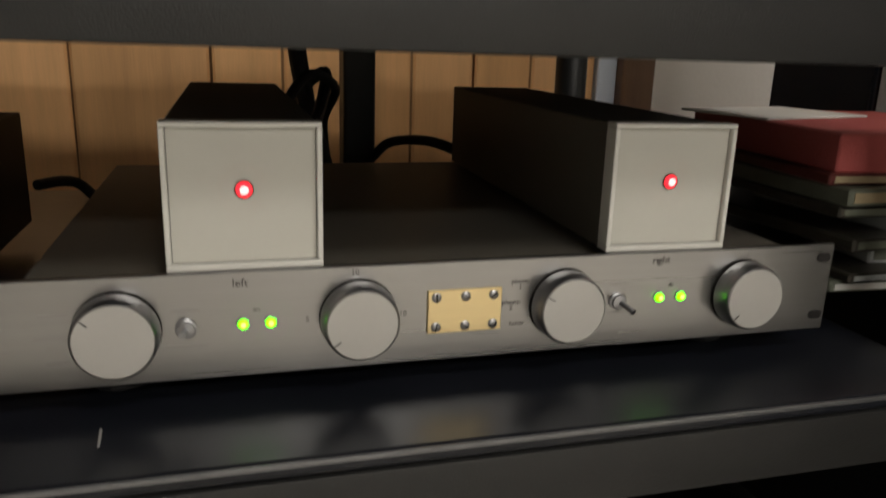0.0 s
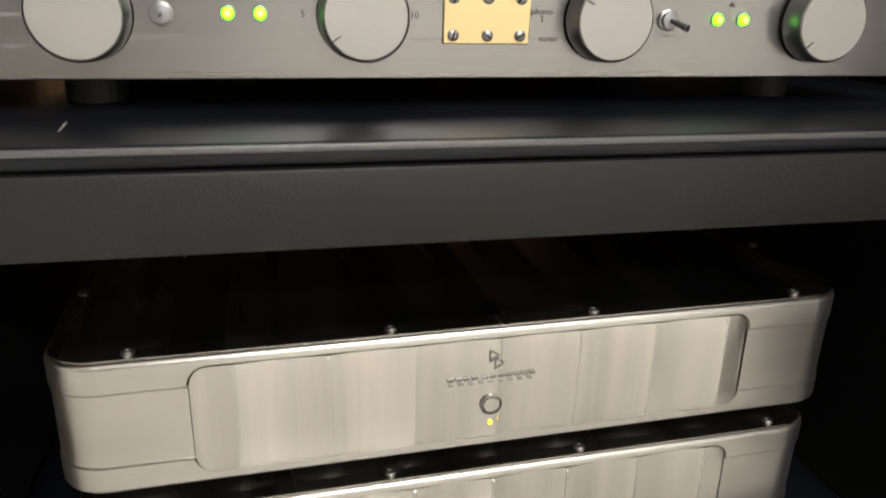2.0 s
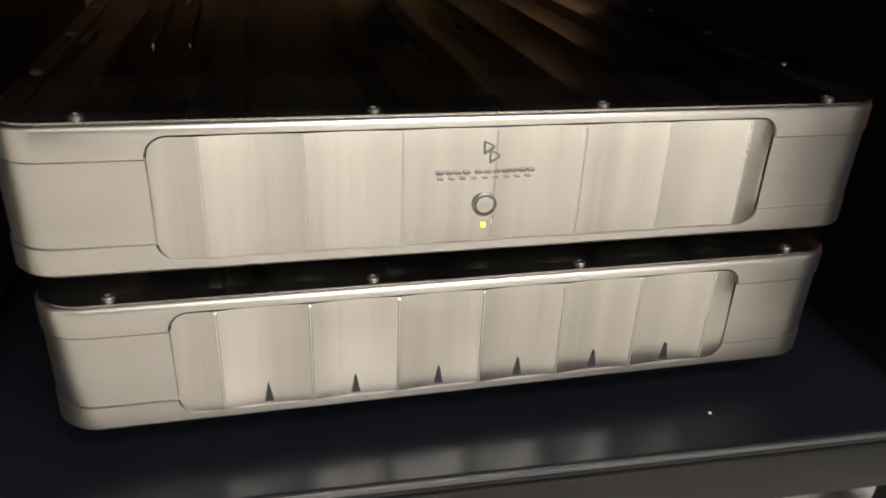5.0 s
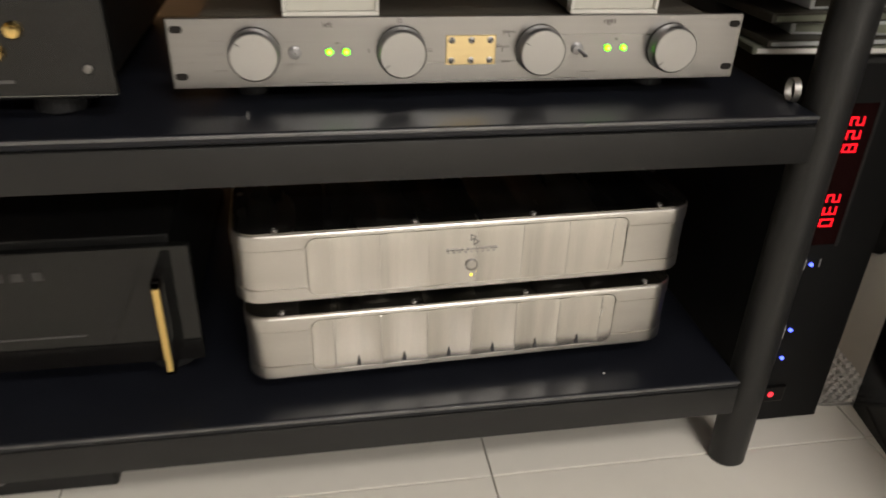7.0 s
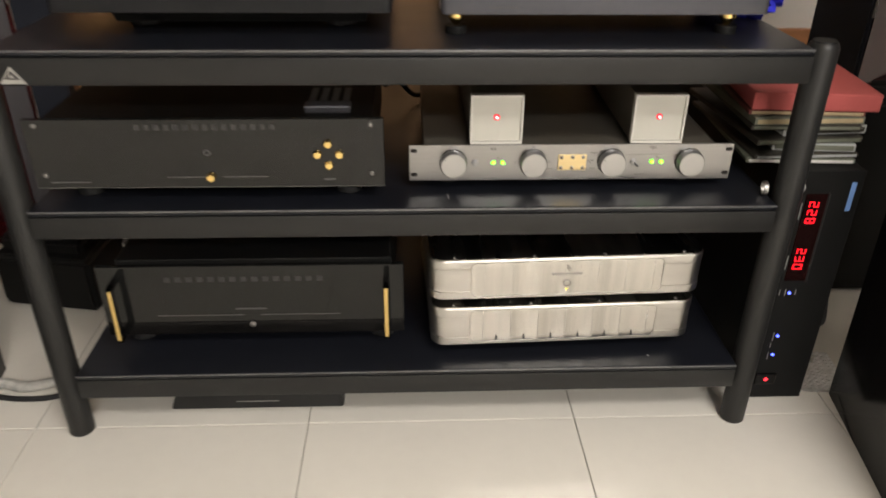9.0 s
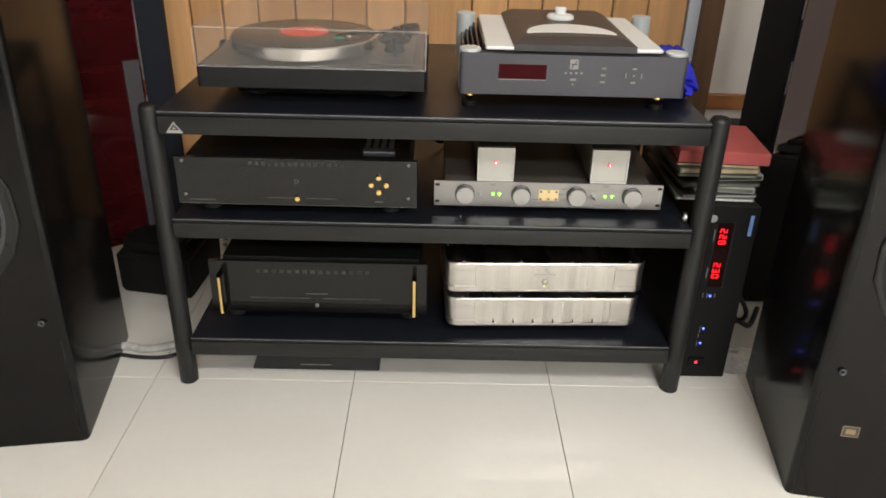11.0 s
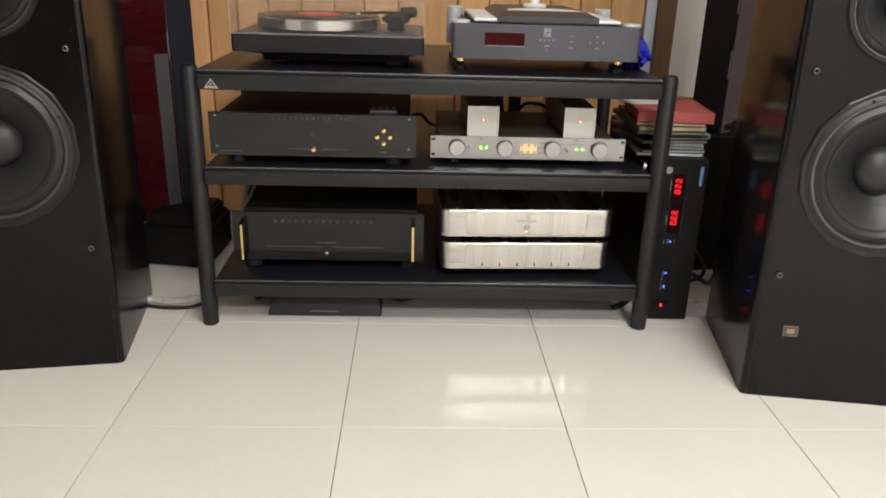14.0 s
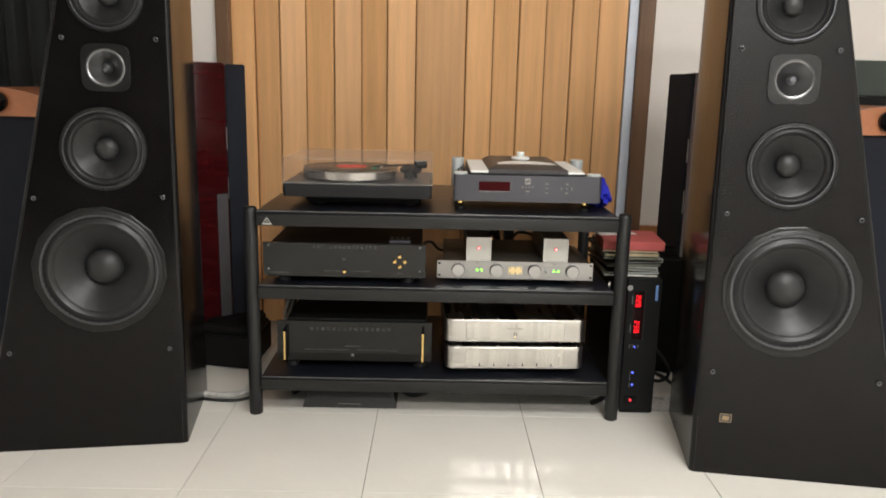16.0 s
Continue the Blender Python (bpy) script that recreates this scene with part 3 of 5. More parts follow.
def build_psu(x0, turn):
    """A small power box with a framed cream face, standing on the preamplifier."""
    w, h, d = 0.0765, 0.0735, 0.345
    ob = thing("power_supply_box", (x0 + w / 2, 0.036, 0.4922), "dark metal box with cream front and red light on the preamplifier", "power supply", "power supply boxes", turn=turn)
    part("case", box(-w / 2 + 0.001, w / 2 - 0.001, 0.003, d, 0.0042, h - 0.001 + 0.0042, 0.0012), M["umber"], ob, "dark umber painted case")
    bm = bmesh.new()
    for a in ((-w / 2, w / 2, 0.0042 + h - 0.0028, 0.0042 + h), (-w / 2, w / 2, 0.0042, 0.0042 + 0.0034), (-w / 2, -w / 2 + 0.0028, 0.0078, 0.0042 + h - 0.003), (w / 2 - 0.0028, w / 2, 0.0078, 0.0042 + h - 0.003)):
        box(a[0], a[1], -0.0015, 0.0105, a[2], a[3], 0.0005, 1, bm=bm)
    part("frame", bm, M["white_rim"], ob, "thin white metal frame")
    face = part("face", box(-w / 2 + 0.0031, w / 2 - 0.0031, 0.0022, 0.006, 0.0079, 0.0042 + h - 0.0031), M["cream"], ob, "plain cream face")
    zc = 0.0042 + h * 0.545
    led = part("led", lathe([(0.0040, 0), (0.0040, 0.0010), (0.0028, 0.0024), (0, 0.0028)], 24, front(0, 0.0022, zc)), M["led_red"], ob, "lit red indicator light", smooth=True)
    part("led_core", lathe([(0, 0.0026), (0.0021, 0.0027), (0.0012, 0.0034), (0, 0.0036)], 16, front(0, 0.0022, zc)), M["led_core"], led, smooth=True)
    part("led_ring", lathe([(0.0041, 0), (0.0048, 0.0004), (0.0046, 0.0010), (0.0041, 0.0011)], 24, front(0, 0.0022, zc)), M["card_c"], led, smooth=True)
    for x in (-w / 2 + 0.012, w / 2 - 0.012):
        for y in (0.03, d - 0.03):
            part("foot", rod((x, y, 0.0), (x, y, 0.0044), 0.006, n=14), M["rubber"], ob)
    return ob


build_psu(0.0895, 0.001)
build_psu(0.3270, -1.2)


# ---- stacked silver power amplifiers ----
def body_outline(x0, x1, y0, y1, r, n=8):
    return rounded(x0, x1, y0, y1, r, n)


def build_silver_amp(z0, z1, ridges, name_plate, x0, x1):
    ob = thing("power_amplifier", ((x0 + x1) / 2, 0.19, z0 - (0.0132 if name_plate else 0.0228)), "silver machined aluminium power amplifier with a scalloped front", "amplifier", "stacked silver amplifiers", turn=2.0, about=True)
    yf, yb, r = 0.0135, 0.378, 0.025
    # solid case: proud caps above and below a middle band, a fine groove at each joint, rounded upper edge
    bm = bmesh.new()
    levels = ((z0, 0.0030), (z0 + 0.0008, 0.0012), (z0 + 0.0024, 0.0), (z0 + 0.0150, 0.0), (z0 + 0.0151, 0.0018), (z0 + 0.0159, 0.0018), (z0 + 0.0160, 0.0008),
              (z1 - 0.0166, 0.0008), (z1 - 0.0165, 0.0018), (z1 - 0.0157, 0.0018), (z1 - 0.0156, 0.0), (z1 - 0.0030, 0.0), (z1 - 0.0015, 0.0005), (z1 - 0.0005, 0.0014), (z1, 0.0028))
    rings = [[bm.verts.new((x, y, z)) for x, y in body_outline(x0 + s, x1 - s, yf + s, yb - s, r - s)] for z, s in levels]
    n = len(rings[0])
    for lo, hi in zip(rings, rings[1:]):
        for k in range(n):
            bm.faces.new((lo[k], lo[(k + 1) % n], hi[(k + 1) % n], hi[k]))
    bm.faces.new(rings[0][::-1])
    bm.faces.new(rings[-1])
    # chamfered recess for the front panel
    px0, px1, pz0, pz1 = 0.0893, 0.3975, z0 + 0.0072, z1 - 0.0062
    cut = bmesh.new()
    loops = []
    for y, o in ((yf - 0.0008, 0.0015), (yf + 0.0012, 0.0002), (yf + 0.0062, 0.0002)):
        loops.append([cut.verts.new((x, y, z)) for x, z in rounded(px0 - o, px1 + o, pz0 - o, pz1 + o, 0.0095 + o, 8)])
    n = len(loops[0])
    for lo, hi in zip(loops, loops[1:]):
        for k in range(n):
            cut.faces.new((lo[k], lo[(k + 1) % n], hi[(k + 1) % n], hi[k]))
    cut.faces.new(loops[0][::-1])
    cut.faces.new(loops[-1])
    part("case", subtract(bm, cut), M["case_alu"], ob, "satin machined aluminium case", smooth=True)
    # dark lid with long flutes running to the back
    lid = part("lid", slab(body_outline(x0 + 0.0016, x1 - 0.0016, yf + 0.0026, yb - 0.0026, r - 0.002), z1 - 0.0001, z1 + 0.0007), M["amp_top"], ob, "dark satin top plate")
    pitch, first = 0.0453, ridges[1]
    bm = bmesh.new()
    grid = []
    for i in range(193):
        x = x0 + 0.010 + (x1 - x0 - 0.020) * i / 192
        t = ((x - first) / pitch) % 1.0
        crest = 0.0008 + 0.0026 * (2 * t - 1) ** 2
        near = min(i, 192 - i)
        ys = ((0.010, 0.0), (0.0135, 0.45), (0.018, 0.85), (0.026, 1.0), (0.30, 1.0), (yb - yf - 0.016, 1.0), (yb - yf - 0.010, 0.0))
        pull = 0.012 * (1 - near / 8) ** 2 if near < 8 else 0.0
        grid.append([bm.verts.new((x, yf + y + (pull if y < 0.1 else -pull), z1 + 0.0003 + (crest * f if near else 0.0))) for y, f in ys])
    for ca, cb in zip(grid, grid[1:]):
        for j in range(6):
            bm.faces.new((ca[j], cb[j], cb[j + 1], ca[j + 1]))
    part("fluted_plate", bm, M["amp_top"], lid, "dark fluted top with long shallow grooves", smooth=True)
    for a in (0.058, 0.078):
        part("handle_slot", box(x0 + a, x0 + a + 0.0012, 0.15, yb - 0.03, z1 + 0.0005, z1 + 0.0038), M["steel"], lid)
    for k, x in enumerate((0.063, 0.189, 0.302, 0.430)):
        for y in (0.0215, 0.362):
            part("screw", lathe([(0, 0), (0.0034, 0), (0.0034, 0.0016), (0.0028, 0.0022), (0.0016, 0.0022), (0.0014, 0.0012), (0, 0.0012)], 16, pose(x, y, z1 + 0.0004)), M["steel"], lid, smooth=True)
    for y in (0.10, 0.19, 0.28):
        for x in (x0 + 0.008, x1 - 0.008):
            part("screw", lathe([(0, 0), (0.0032, 0), (0.0032, 0.0010), (0.0022, 0.0016), (0, 0.0016)], 14, pose(x, y, z1 + 0.0004)), M["steel"], lid, smooth=True)
    # front panel set into the recess, with upright scallops
    bm = bmesh.new()
    steps, rr, rows = 264, 0.0095, 7
    deep = 0.0010 if name_plate else 0.0013
    grid = []
    for i in range(steps + 1):
        x = px0 + (px1 - px0) * i / steps
        near = min(x - px0, px1 - x)
        inset = rr - math.sqrt(max(0.0, rr * rr - (rr - near) ** 2)) if near < rr else 0.0
        t = ((x - first) / pitch) % 1.0
        dip = deep * (1 - (2 * t - 1) ** 2)
        if x < first or x > ridges[-2]:
            dip = 0.0005 * min(1.0, min(abs(x - first), abs(x - ridges[-2])) / 0.012)
        col = []
        for j in range(rows + 1):
            z = pz0 + inset + (pz1 - pz0 - 2 * inset) * j / rows
            edge = 0.0004 if j in (0, rows) or near < 0.0006 else 0.0
            col.append(bm.verts.new((x, yf - 0.0012 + dip + edge + 0.0008 * (j / rows), z)))
        grid.append(col)
    for i in range(steps):
        for j in range(rows):
            bm.faces.new((grid[i][j], grid[i + 1][j], grid[i + 1][j + 1], grid[i][j + 1]))
    rim = [grid[i][0] for i in range(steps + 1)] + [grid[steps][j] for j in range(1, rows + 1)] + [grid[i][rows] for i in range(steps - 1, -1, -1)] + [grid[0][j] for j in range(rows - 1, 0, -1)]
    back = [bm.verts.new((v.co.x, yf + 0.0058, v.co.z)) for v in rim]
    for k in range(len(rim)):
        j = (k + 1) % len(rim)
        bm.faces.new((rim[k], rim[j], back[j], back[k]))
    panel = part("front_panel", bm, M["cut_alu"], ob, "diamond-cut silver front panel with upright scallops", smooth=True)
    half = 0.0004 if name_plate else 0.0007
    # added rods on the ridges, their lamp highlight painted by brighter metal
    for x in ridges[1:-1]:
        part("ridge", rod((x, yf - 0.0012, pz0 + 0.0012), (x, yf - 0.0004, pz1 - 0.0012), half, n=10), M["ridge_highlight"], panel, "thin ridge with its highlight put into brighter metal", smooth=True)
    if not name_plate:
        # small upright dark wedge at each scallop's foot: a reflection put into colour
        for xa, xb in zip(ridges[1:-1], ridges[2:-1]):
            xm = (xa + xb) / 2
            part("reflection_wedge", prism([(xm - 0.0022, pz0 + 0.0022), (xm + 0.0022, pz0 + 0.0022), (xm + 0.0002, pz0 + 0.0130), (xm - 0.0002, pz0 + 0.0130)], yf - 0.0008, yf + 0.0020), M["reflection_wedge"], panel, "small dark wedge, a painted reflection")
    if name_plate:
        xc = 0.2425
        ring = part("power_button", lathe([(0.0045, 0), (0.0062, 0.0), (0.0062, 0.0012), (0.0052, 0.0016), (0.0045, 0.0006)], 30, front(xc, yf - 0.0002, 0.2695)), M["steel"], ob, "round ring-shaped power button", smooth=True)
        part("button_face", lathe([(0, 0), (0.0044, 0), (0.0042, 0.0012), (0, 0.0014)], 24, front(xc, yf - 0.0002, 0.2695)), M["case_alu"], ring, smooth=True)
        part("led", box(xc - 0.0009, xc + 0.0009, yf - 0.0016, yf + 0.0030, 0.2574, 0.2594), M["led_amber"], ob, "lit amber indicator light")
        # plain bars in place of the maker's lettering, and its angular mark
        ya, yb2 = yf - 0.0012, yf + 0.0010
        for k in range(11):
            x = xc - 0.0248 + k * 0.0044 + (0.0016 if k > 3 else 0.0)
            part("name_bar", box(x, x + 0.0034, ya, yb2, 0.2858, 0.2872), M["etched"], panel)
        for k in range(9):
            x = xc - 0.0240 + k * 0.0055
            part("name_bar", box(x, x + 0.0026, ya, yb2, 0.2832, 0.2839), M["faint_ink"], panel)
        for dx, dz in ((0.0, 0.0), (0.0030, -0.0045)):
            bm = bmesh.new()
            prism([(xc + dx - 0.002, 0.2955 + dz), (xc + dx - 0.0014, 0.2955 + dz), (xc + dx - 0.0014, 0.3020 + dz), (xc + dx - 0.002, 0.3020 + dz)], ya, yb2, bm=bm)
            prism([(xc + dx - 0.0014, 0.3013 + dz), (xc + dx + 0.0030, 0.2990 + dz), (xc + dx + 0.0030, 0.2997 + dz), (xc + dx - 0.0014, 0.3020 + dz)], ya, yb2, bm=bm)
            prism([(xc + dx - 0.0014, 0.2955 + dz), (xc + dx + 0.0030, 0.2984 + dz), (xc + dx + 0.0030, 0.2991 + dz), (xc + dx - 0.0014, 0.2963 + dz)], ya, yb2, bm=bm)
            part("maker_mark", bm, M["etched"], panel)
    for x in (x0 + 0.05, x1 - 0.05):
        for y in (0.075, 0.33):
            part("foot", rod((x, y, z0 - (0.0132 if name_plate else 0.0228)), (x, y, z0 + 0.001), 0.017, bevel=0.001), M["rubber"], ob, "black rubber foot")
    return ob


RIDGES = [0.0893, 0.1109, 0.1562, 0.2015, 0.2468, 0.2921, 0.3374, 0.3827, 0.3975]
build_silver_amp(0.2425, 0.3145, RIDGES, True, 0.0230, 0.4665)
build_silver_amp(0.1540, 0.2262, RIDGES, False, 0.0270, 0.4630)


# ---- dark acrylic-fronted preamplifier on the middle shelf ----
def build_acrylic_preamp():
    ob = thing("control_amplifier", (-0.28, 0.2, 0.425), "black control amplifier with smoked acrylic front and gold buttons", "amplifier", "acrylic-fronted amplifiers")
    yf = -0.004
    glass = part("front_panel", box(-0.526, -0.0345, yf, yf + 0.008, 0.4490, 0.5500, 0.0008, 1), M["acrylic"], ob, "smoked glossy acrylic front panel")
    part("panel_edge", box(-0.5255, -0.0350, yf - 0.0002, yf + 0.0082, 0.4484, 0.4492), M["acrylic_edge"], glass)
    part("body", box(-0.516, -0.052, yf + 0.012, 0.40, 0.4420, 0.5395, 0.0015), M["black"], ob, "black steel case")
    for x in (-0.47, -0.09):
        for y in (0.04, 0.35):
            part("foot", rod((x, y, 0.4255), (x, y, 0.4425), 0.02, bevel=0.001), M["rubber"], ob, "black rubber foot")
    for x in (-0.510, -0.0525):
        for z in (0.4685, 0.5415):
            part("screw", lathe([(0, 0), (0.0034, 0), (0.0034, 0.002), (0.0024, 0.003), (0, 0.0032)], 16, front(x, yf, z)), M["steel"], glass, "pale steel corner screw", smooth=True)
    for dx, dz in ((0, 0.0160), (0, -0.0160), (-0.0155, 0), (0.0155, 0)):
        part("button", lathe([(0, 0), (0.0064, 0), (0.0064, 0.003), (0.0048, 0.005), (0, 0.0058)], 22, front(-0.1130 + dx, yf, 0.4975 + dz)), M["gold"], ob, "domed gold push button", smooth=True)
    part("power_knob", lathe([(0, 0), (0.0066, 0), (0.0066, 0.004), (0.0050, 0.0065), (0, 0.0072)], 22, front(-0.2805, yf, 0.4645)), M["gold"], ob, "domed gold power button", smooth=True)
    part("maker_mark", lathe([(0.0030, 0), (0.0048, 0), (0.0048, 0.0006), (0.0030, 0.0006)], 20, front(-0.2820, yf, 0.5010)), M["dim_ink"], glass)
    for x, z, w, h in ((-0.478, 0.4575, 0.055, 0.0018), (-0.113, 0.4600, 0.016, 0.0024), (-0.315, 0.4645, 0.055, 0.0012), (-0.232, 0.4645, 0.062, 0.0012)):
        part("print_bar", box(x - w / 2, x + w / 2, yf - 0.0004, yf + 0.0002, z - h / 2, z + h / 2), M["dim_ink"], glass)
    for k in range(15):
        x = -0.376 + k * 0.0132
        part("name_bar", box(x, x + 0.0070, yf - 0.0004, yf + 0.0002, 0.5345, 0.5425), M["ghost_ink"], glass)
    for k in range(4):
        part("vent", box(-0.150 + k * 0.017, -0.140 + k * 0.017, 0.10, 0.17, 0.5394, 0.5402), M["pale_ink"], ob)
    return ob


build_acrylic_preamp()


def build_remote():
    ob = thing("remote_control", (-0.115, 0.075, 0.5400), "slim grey remote control lying on the control amplifier", "remote control")
    part("body", box(-0.150, -0.083, 0.045, 0.072, 0.5402, 0.5520, 0.003), M["gunmetal"], ob)
    return ob


build_remote()


# ---- dark acrylic-fronted power amplifier with handles ----
def build_acrylic_amp():
    ob = thing("power_amplifier", (-0.255, 0.25, 0.137), "large black power amplifier with smoked acrylic front and gold-edged handles", "amplifier", "acrylic-fronted amplifiers")
    yf = 0.045
    glass = part("front_panel", box(-0.500, -0.0115, yf, yf + 0.009, 0.1600, 0.2890, 0.0008, 1), M["acrylic"], ob, "smoked glossy acrylic front panel")
    part("body", box(-0.470, -0.030, yf + 0.011, 0.50, 0.1540, 0.2960, 0.002), M["black"], ob, "black steel case")
    part("lower_panel", box(-0.4985, -0.0130, yf - 0.0012, yf + 0.003, 0.1602, 0.1830), M["gloss_black"], glass, "black lower strip")
    for x in (-0.46, -0.05):
        for y in (0.09, 0.45):
            part("foot", rod((x, y, 0.1312), (x, y, 0.1545), 0.022, bevel=0.001), M["rubber"], ob, "black rubber foot")
    for x in (-0.4715, -0.0395):
        bm = box(x - 0.0045, x + 0.0045, 0.0150, yf, 0.2600, 0.2690, 0.001, 1)
        box(x - 0.0045, x + 0.0045, 0.0150, yf, 0.1640, 0.1730, 0.001, 1, bm=bm)
        box(x - 0.0045, x + 0.0045, 0.0150, 0.0230, 0.1640, 0.2690, 0.001, 1, bm=bm)
        handle = part("handle", bm, M["gloss_black"], ob, "flat black handle with a gold front edge")
        part("gold_edge", box(x - 0.0034, x + 0.0034, 0.0122, 0.0152, 0.1690, 0.2640, 0.0014), M["gold"], handle, "polished gold edge")
    part("power_button", lathe([(0, 0), (0.005, 0), (0.005, 0.003), (0.003, 0.004), (0, 0.0042)], 18, front(-0.262, yf - 0.0012, 0.1790)), M["steel"], ob, "small steel power button", smooth=True)
    for x, z, w, h in ((-0.345, 0.1960, 0.140, 0.0014), (-0.182, 0.1960, 0.130, 0.0014), (-0.262, 0.2080, 0.050, 0.0026)):
        part("print_bar", box(x - w / 2, x + w / 2, yf - 0.0005, yf + 0.0002, z - h / 2, z + h / 2), M["dim_ink"], glass)
    for k in range(15):
        x = -0.395 + k * 0.0174
        part("name_bar", box(x, x + 0.0095, yf - 0.0005, yf + 0.0002, 0.2600, 0.2690), M["ghost_ink"], glass)
    return ob


build_acrylic_amp()


# ---- turntable ----
def build_turntable():
    ob = thing("turntable", (-0.243, 0.2, 0.652), "black turntable with a record on it under a clear lid", "turntable")
    x0, x1, y0, y1 = -0.4665, -0.0200, 0.020, 0.385
    bm = bmesh.new()
    rings = [[bm.verts.new((x, y, z)) for x, y in rounded(x0 + e, x1 - e * 0.6, y0 + e, y1 - 0.03, 0.006, 3)] for e, z in ((0.062, 0.6625), (0.058, 0.6760), (0.010, 0.6872))]
    for lo, hi in zip(rings, rings[1:]):
        for k in range(len(lo)):
            j = (k + 1) % len(lo)
            bm.faces.new((lo[k], lo[j], hi[j], hi[k]))
    bm.faces.new(rings[0][::-1])
    bm.faces.new(rings[-1])
    part("base", bm, M["black"], ob, "undercut black base")
    part("plinth", slab(rounded(x0, x1, y0, y1, 0.008), 0.6870, 0.7265), M["plinth"], ob, "black plinth")
    deck = part("deck", box(x0 + 0.008, x1 - 0.008, y0 + 0.008, y1 - 0.008, 0.7265, 0.7290), M["deck"], ob, "charcoal top plate")
    part("armboard", box(-0.135, -0.045, y0 + 0.035, y1 - 0.02, 0.7290, 0.7310, 0.0008), M["armboard"], deck, "grey arm plate")
    cx, cy = -0.282, 0.195
    for x in (x0 + 0.095, x1 - 0.075):
        for y in (y0 + 0.10, y1 - 0.06):
            part("foot", rod((x, y, 0.6525), (x, y, 0.6640), 0.024, bevel=0.002), M["rubber"], ob, "black rubber foot")
    platter = part("platter", lathe([(0, 0.733), (0.149, 0.733), (0.153, 0.735), (0.153, 0.757), (0.150, 0.760), (0, 0.760)], 72, pose(cx, cy, 0)), M["platter"], ob, "polished metal platter", smooth=True)
    record = part("record", lathe([(0, 0.760), (0.149, 0.760), (0.1505, 0.7612), (0.149, 0.7622), (0.052, 0.7622), (0, 0.7622)], 72, pose(cx, cy, 0.0005)), M["vinyl"], platter, "black vinyl record", smooth=True)
    part("record_label", lathe([(0.004, 0.7624), (0.050, 0.7624), (0.050, 0.7632), (0.004, 0.7632)], 48, pose(cx, cy, 0.0005)), M["label_red"], platter, "bright red record label")
    part("spindle", rod((cx, cy, 0.760), (cx, cy, 0.772), 0.0032, n=12), M["chrome"], platter, smooth=True)
    px, py = -0.090, 0.178
    pivot = part("arm_pivot", lathe([(0, 0.731), (0.022, 0.731), (0.020, 0.745), (0.034, 0.752), (0.036, 0.760), (0.026, 0.767), (0.012, 0.771), (0, 0.772)], 30, pose(px, py, 0)), M["blue_bear"], ob, "dark blue arm bearing", smooth=True)
    part("counterweight", rod((px + 0.014, py + 0.006, 0.772), (px + 0.048, py + 0.022, 0.773), 0.013, n=24, bevel=0.002), M["black"], pivot, smooth=True)
    part("arm_rest", rod((px + 0.002, py - 0.045, 0.731), (px + 0.002, py - 0.045, 0.766), 0.005, n=14), M["black"], ob)
    arm = part("tonearm", tube([(px + 0.015, py + 0.006, 0.772), (-0.115, 0.166, 0.7725), (-0.150, 0.150, 0.772), (-0.186, 0.135, 0.7710)], 0.0036, 10), M["black"], ob, "thin black tonearm", smooth=True)
    part("headshell", box(-0.206, -0.184, 0.122, 0.140, 0.7680, 0.7715, 0.001), M["black"], arm)
    part("cartridge", box(-0.209, -0.192, 0.118, 0.134, 0.7645, 0.7690, 0.001), M["green"], arm, "green cartridge")
    part("finger_lift", rod((-0.183, 0.126, 0.770), (-0.176, 0.112, 0.772), 0.0022, n=10), M["paper"], arm)
    # clear lid: four sides and a top, open below
    z0, z1, w = 0.7272, 0.7990, 0.0028
    lid = part("lid_front", box(x0 + 0.001, x1 - 0.001, y0 + 0.001, y0 + 0.001 + w, z0, z1), M["lid"], ob, "clear acrylic lid, closed")
    part("lid_back", box(x0 + 0.001, x1 - 0.001, y1 - 0.004, y1 - 0.004 + w, z0, z1), M["lid"], ob, "clear acrylic lid side")
    for x in (x0 + 0.001, x1 - 0.001 - w):
        part("lid_side", box(x, x + w, y0 + 0.001 + w, y1 - 0.004, z0, z1), M["lid"], ob, "clear acrylic lid side")
    part("lid_top", box(x0 + 0.001, x1 - 0.001, y0 + 0.001, y1 - 0.001, z1, z1 + w), M["lid_top"], ob, "clear lid top with reflected haze put into its colour")
    bm = box(x0, x1, y0 - 0.0002, y0 + 0.0036, z0 - 0.0008, z0 + 0.0012)
    box(x0, x1, y0, y0 + 0.0012, z1 + w - 0.0012, z1 + w + 0.0004, bm=bm)
    for x in (x0, x1 - 0.0014):
        box(x, x + 0.0014, y0, y0 + 0.0014, z0 + 0.0013, z1 + w - 0.0013, bm=bm)
    part("lid_edge", bm, M["lid_edge"], lid, "lid edge with its glint put into the colour")
    for o in ob.children_recursive:
        if o.name.startswith("lid"):
            o.visible_shadow = False
    for x in (x0 + 0.07, x1 - 0.07):
        part("hinge", box(x - 0.018, x + 0.018, y1 - 0.002, y1 + 0.012, 0.70, 0.742, 0.002), M["black"], ob)
    return ob


build_turntable()


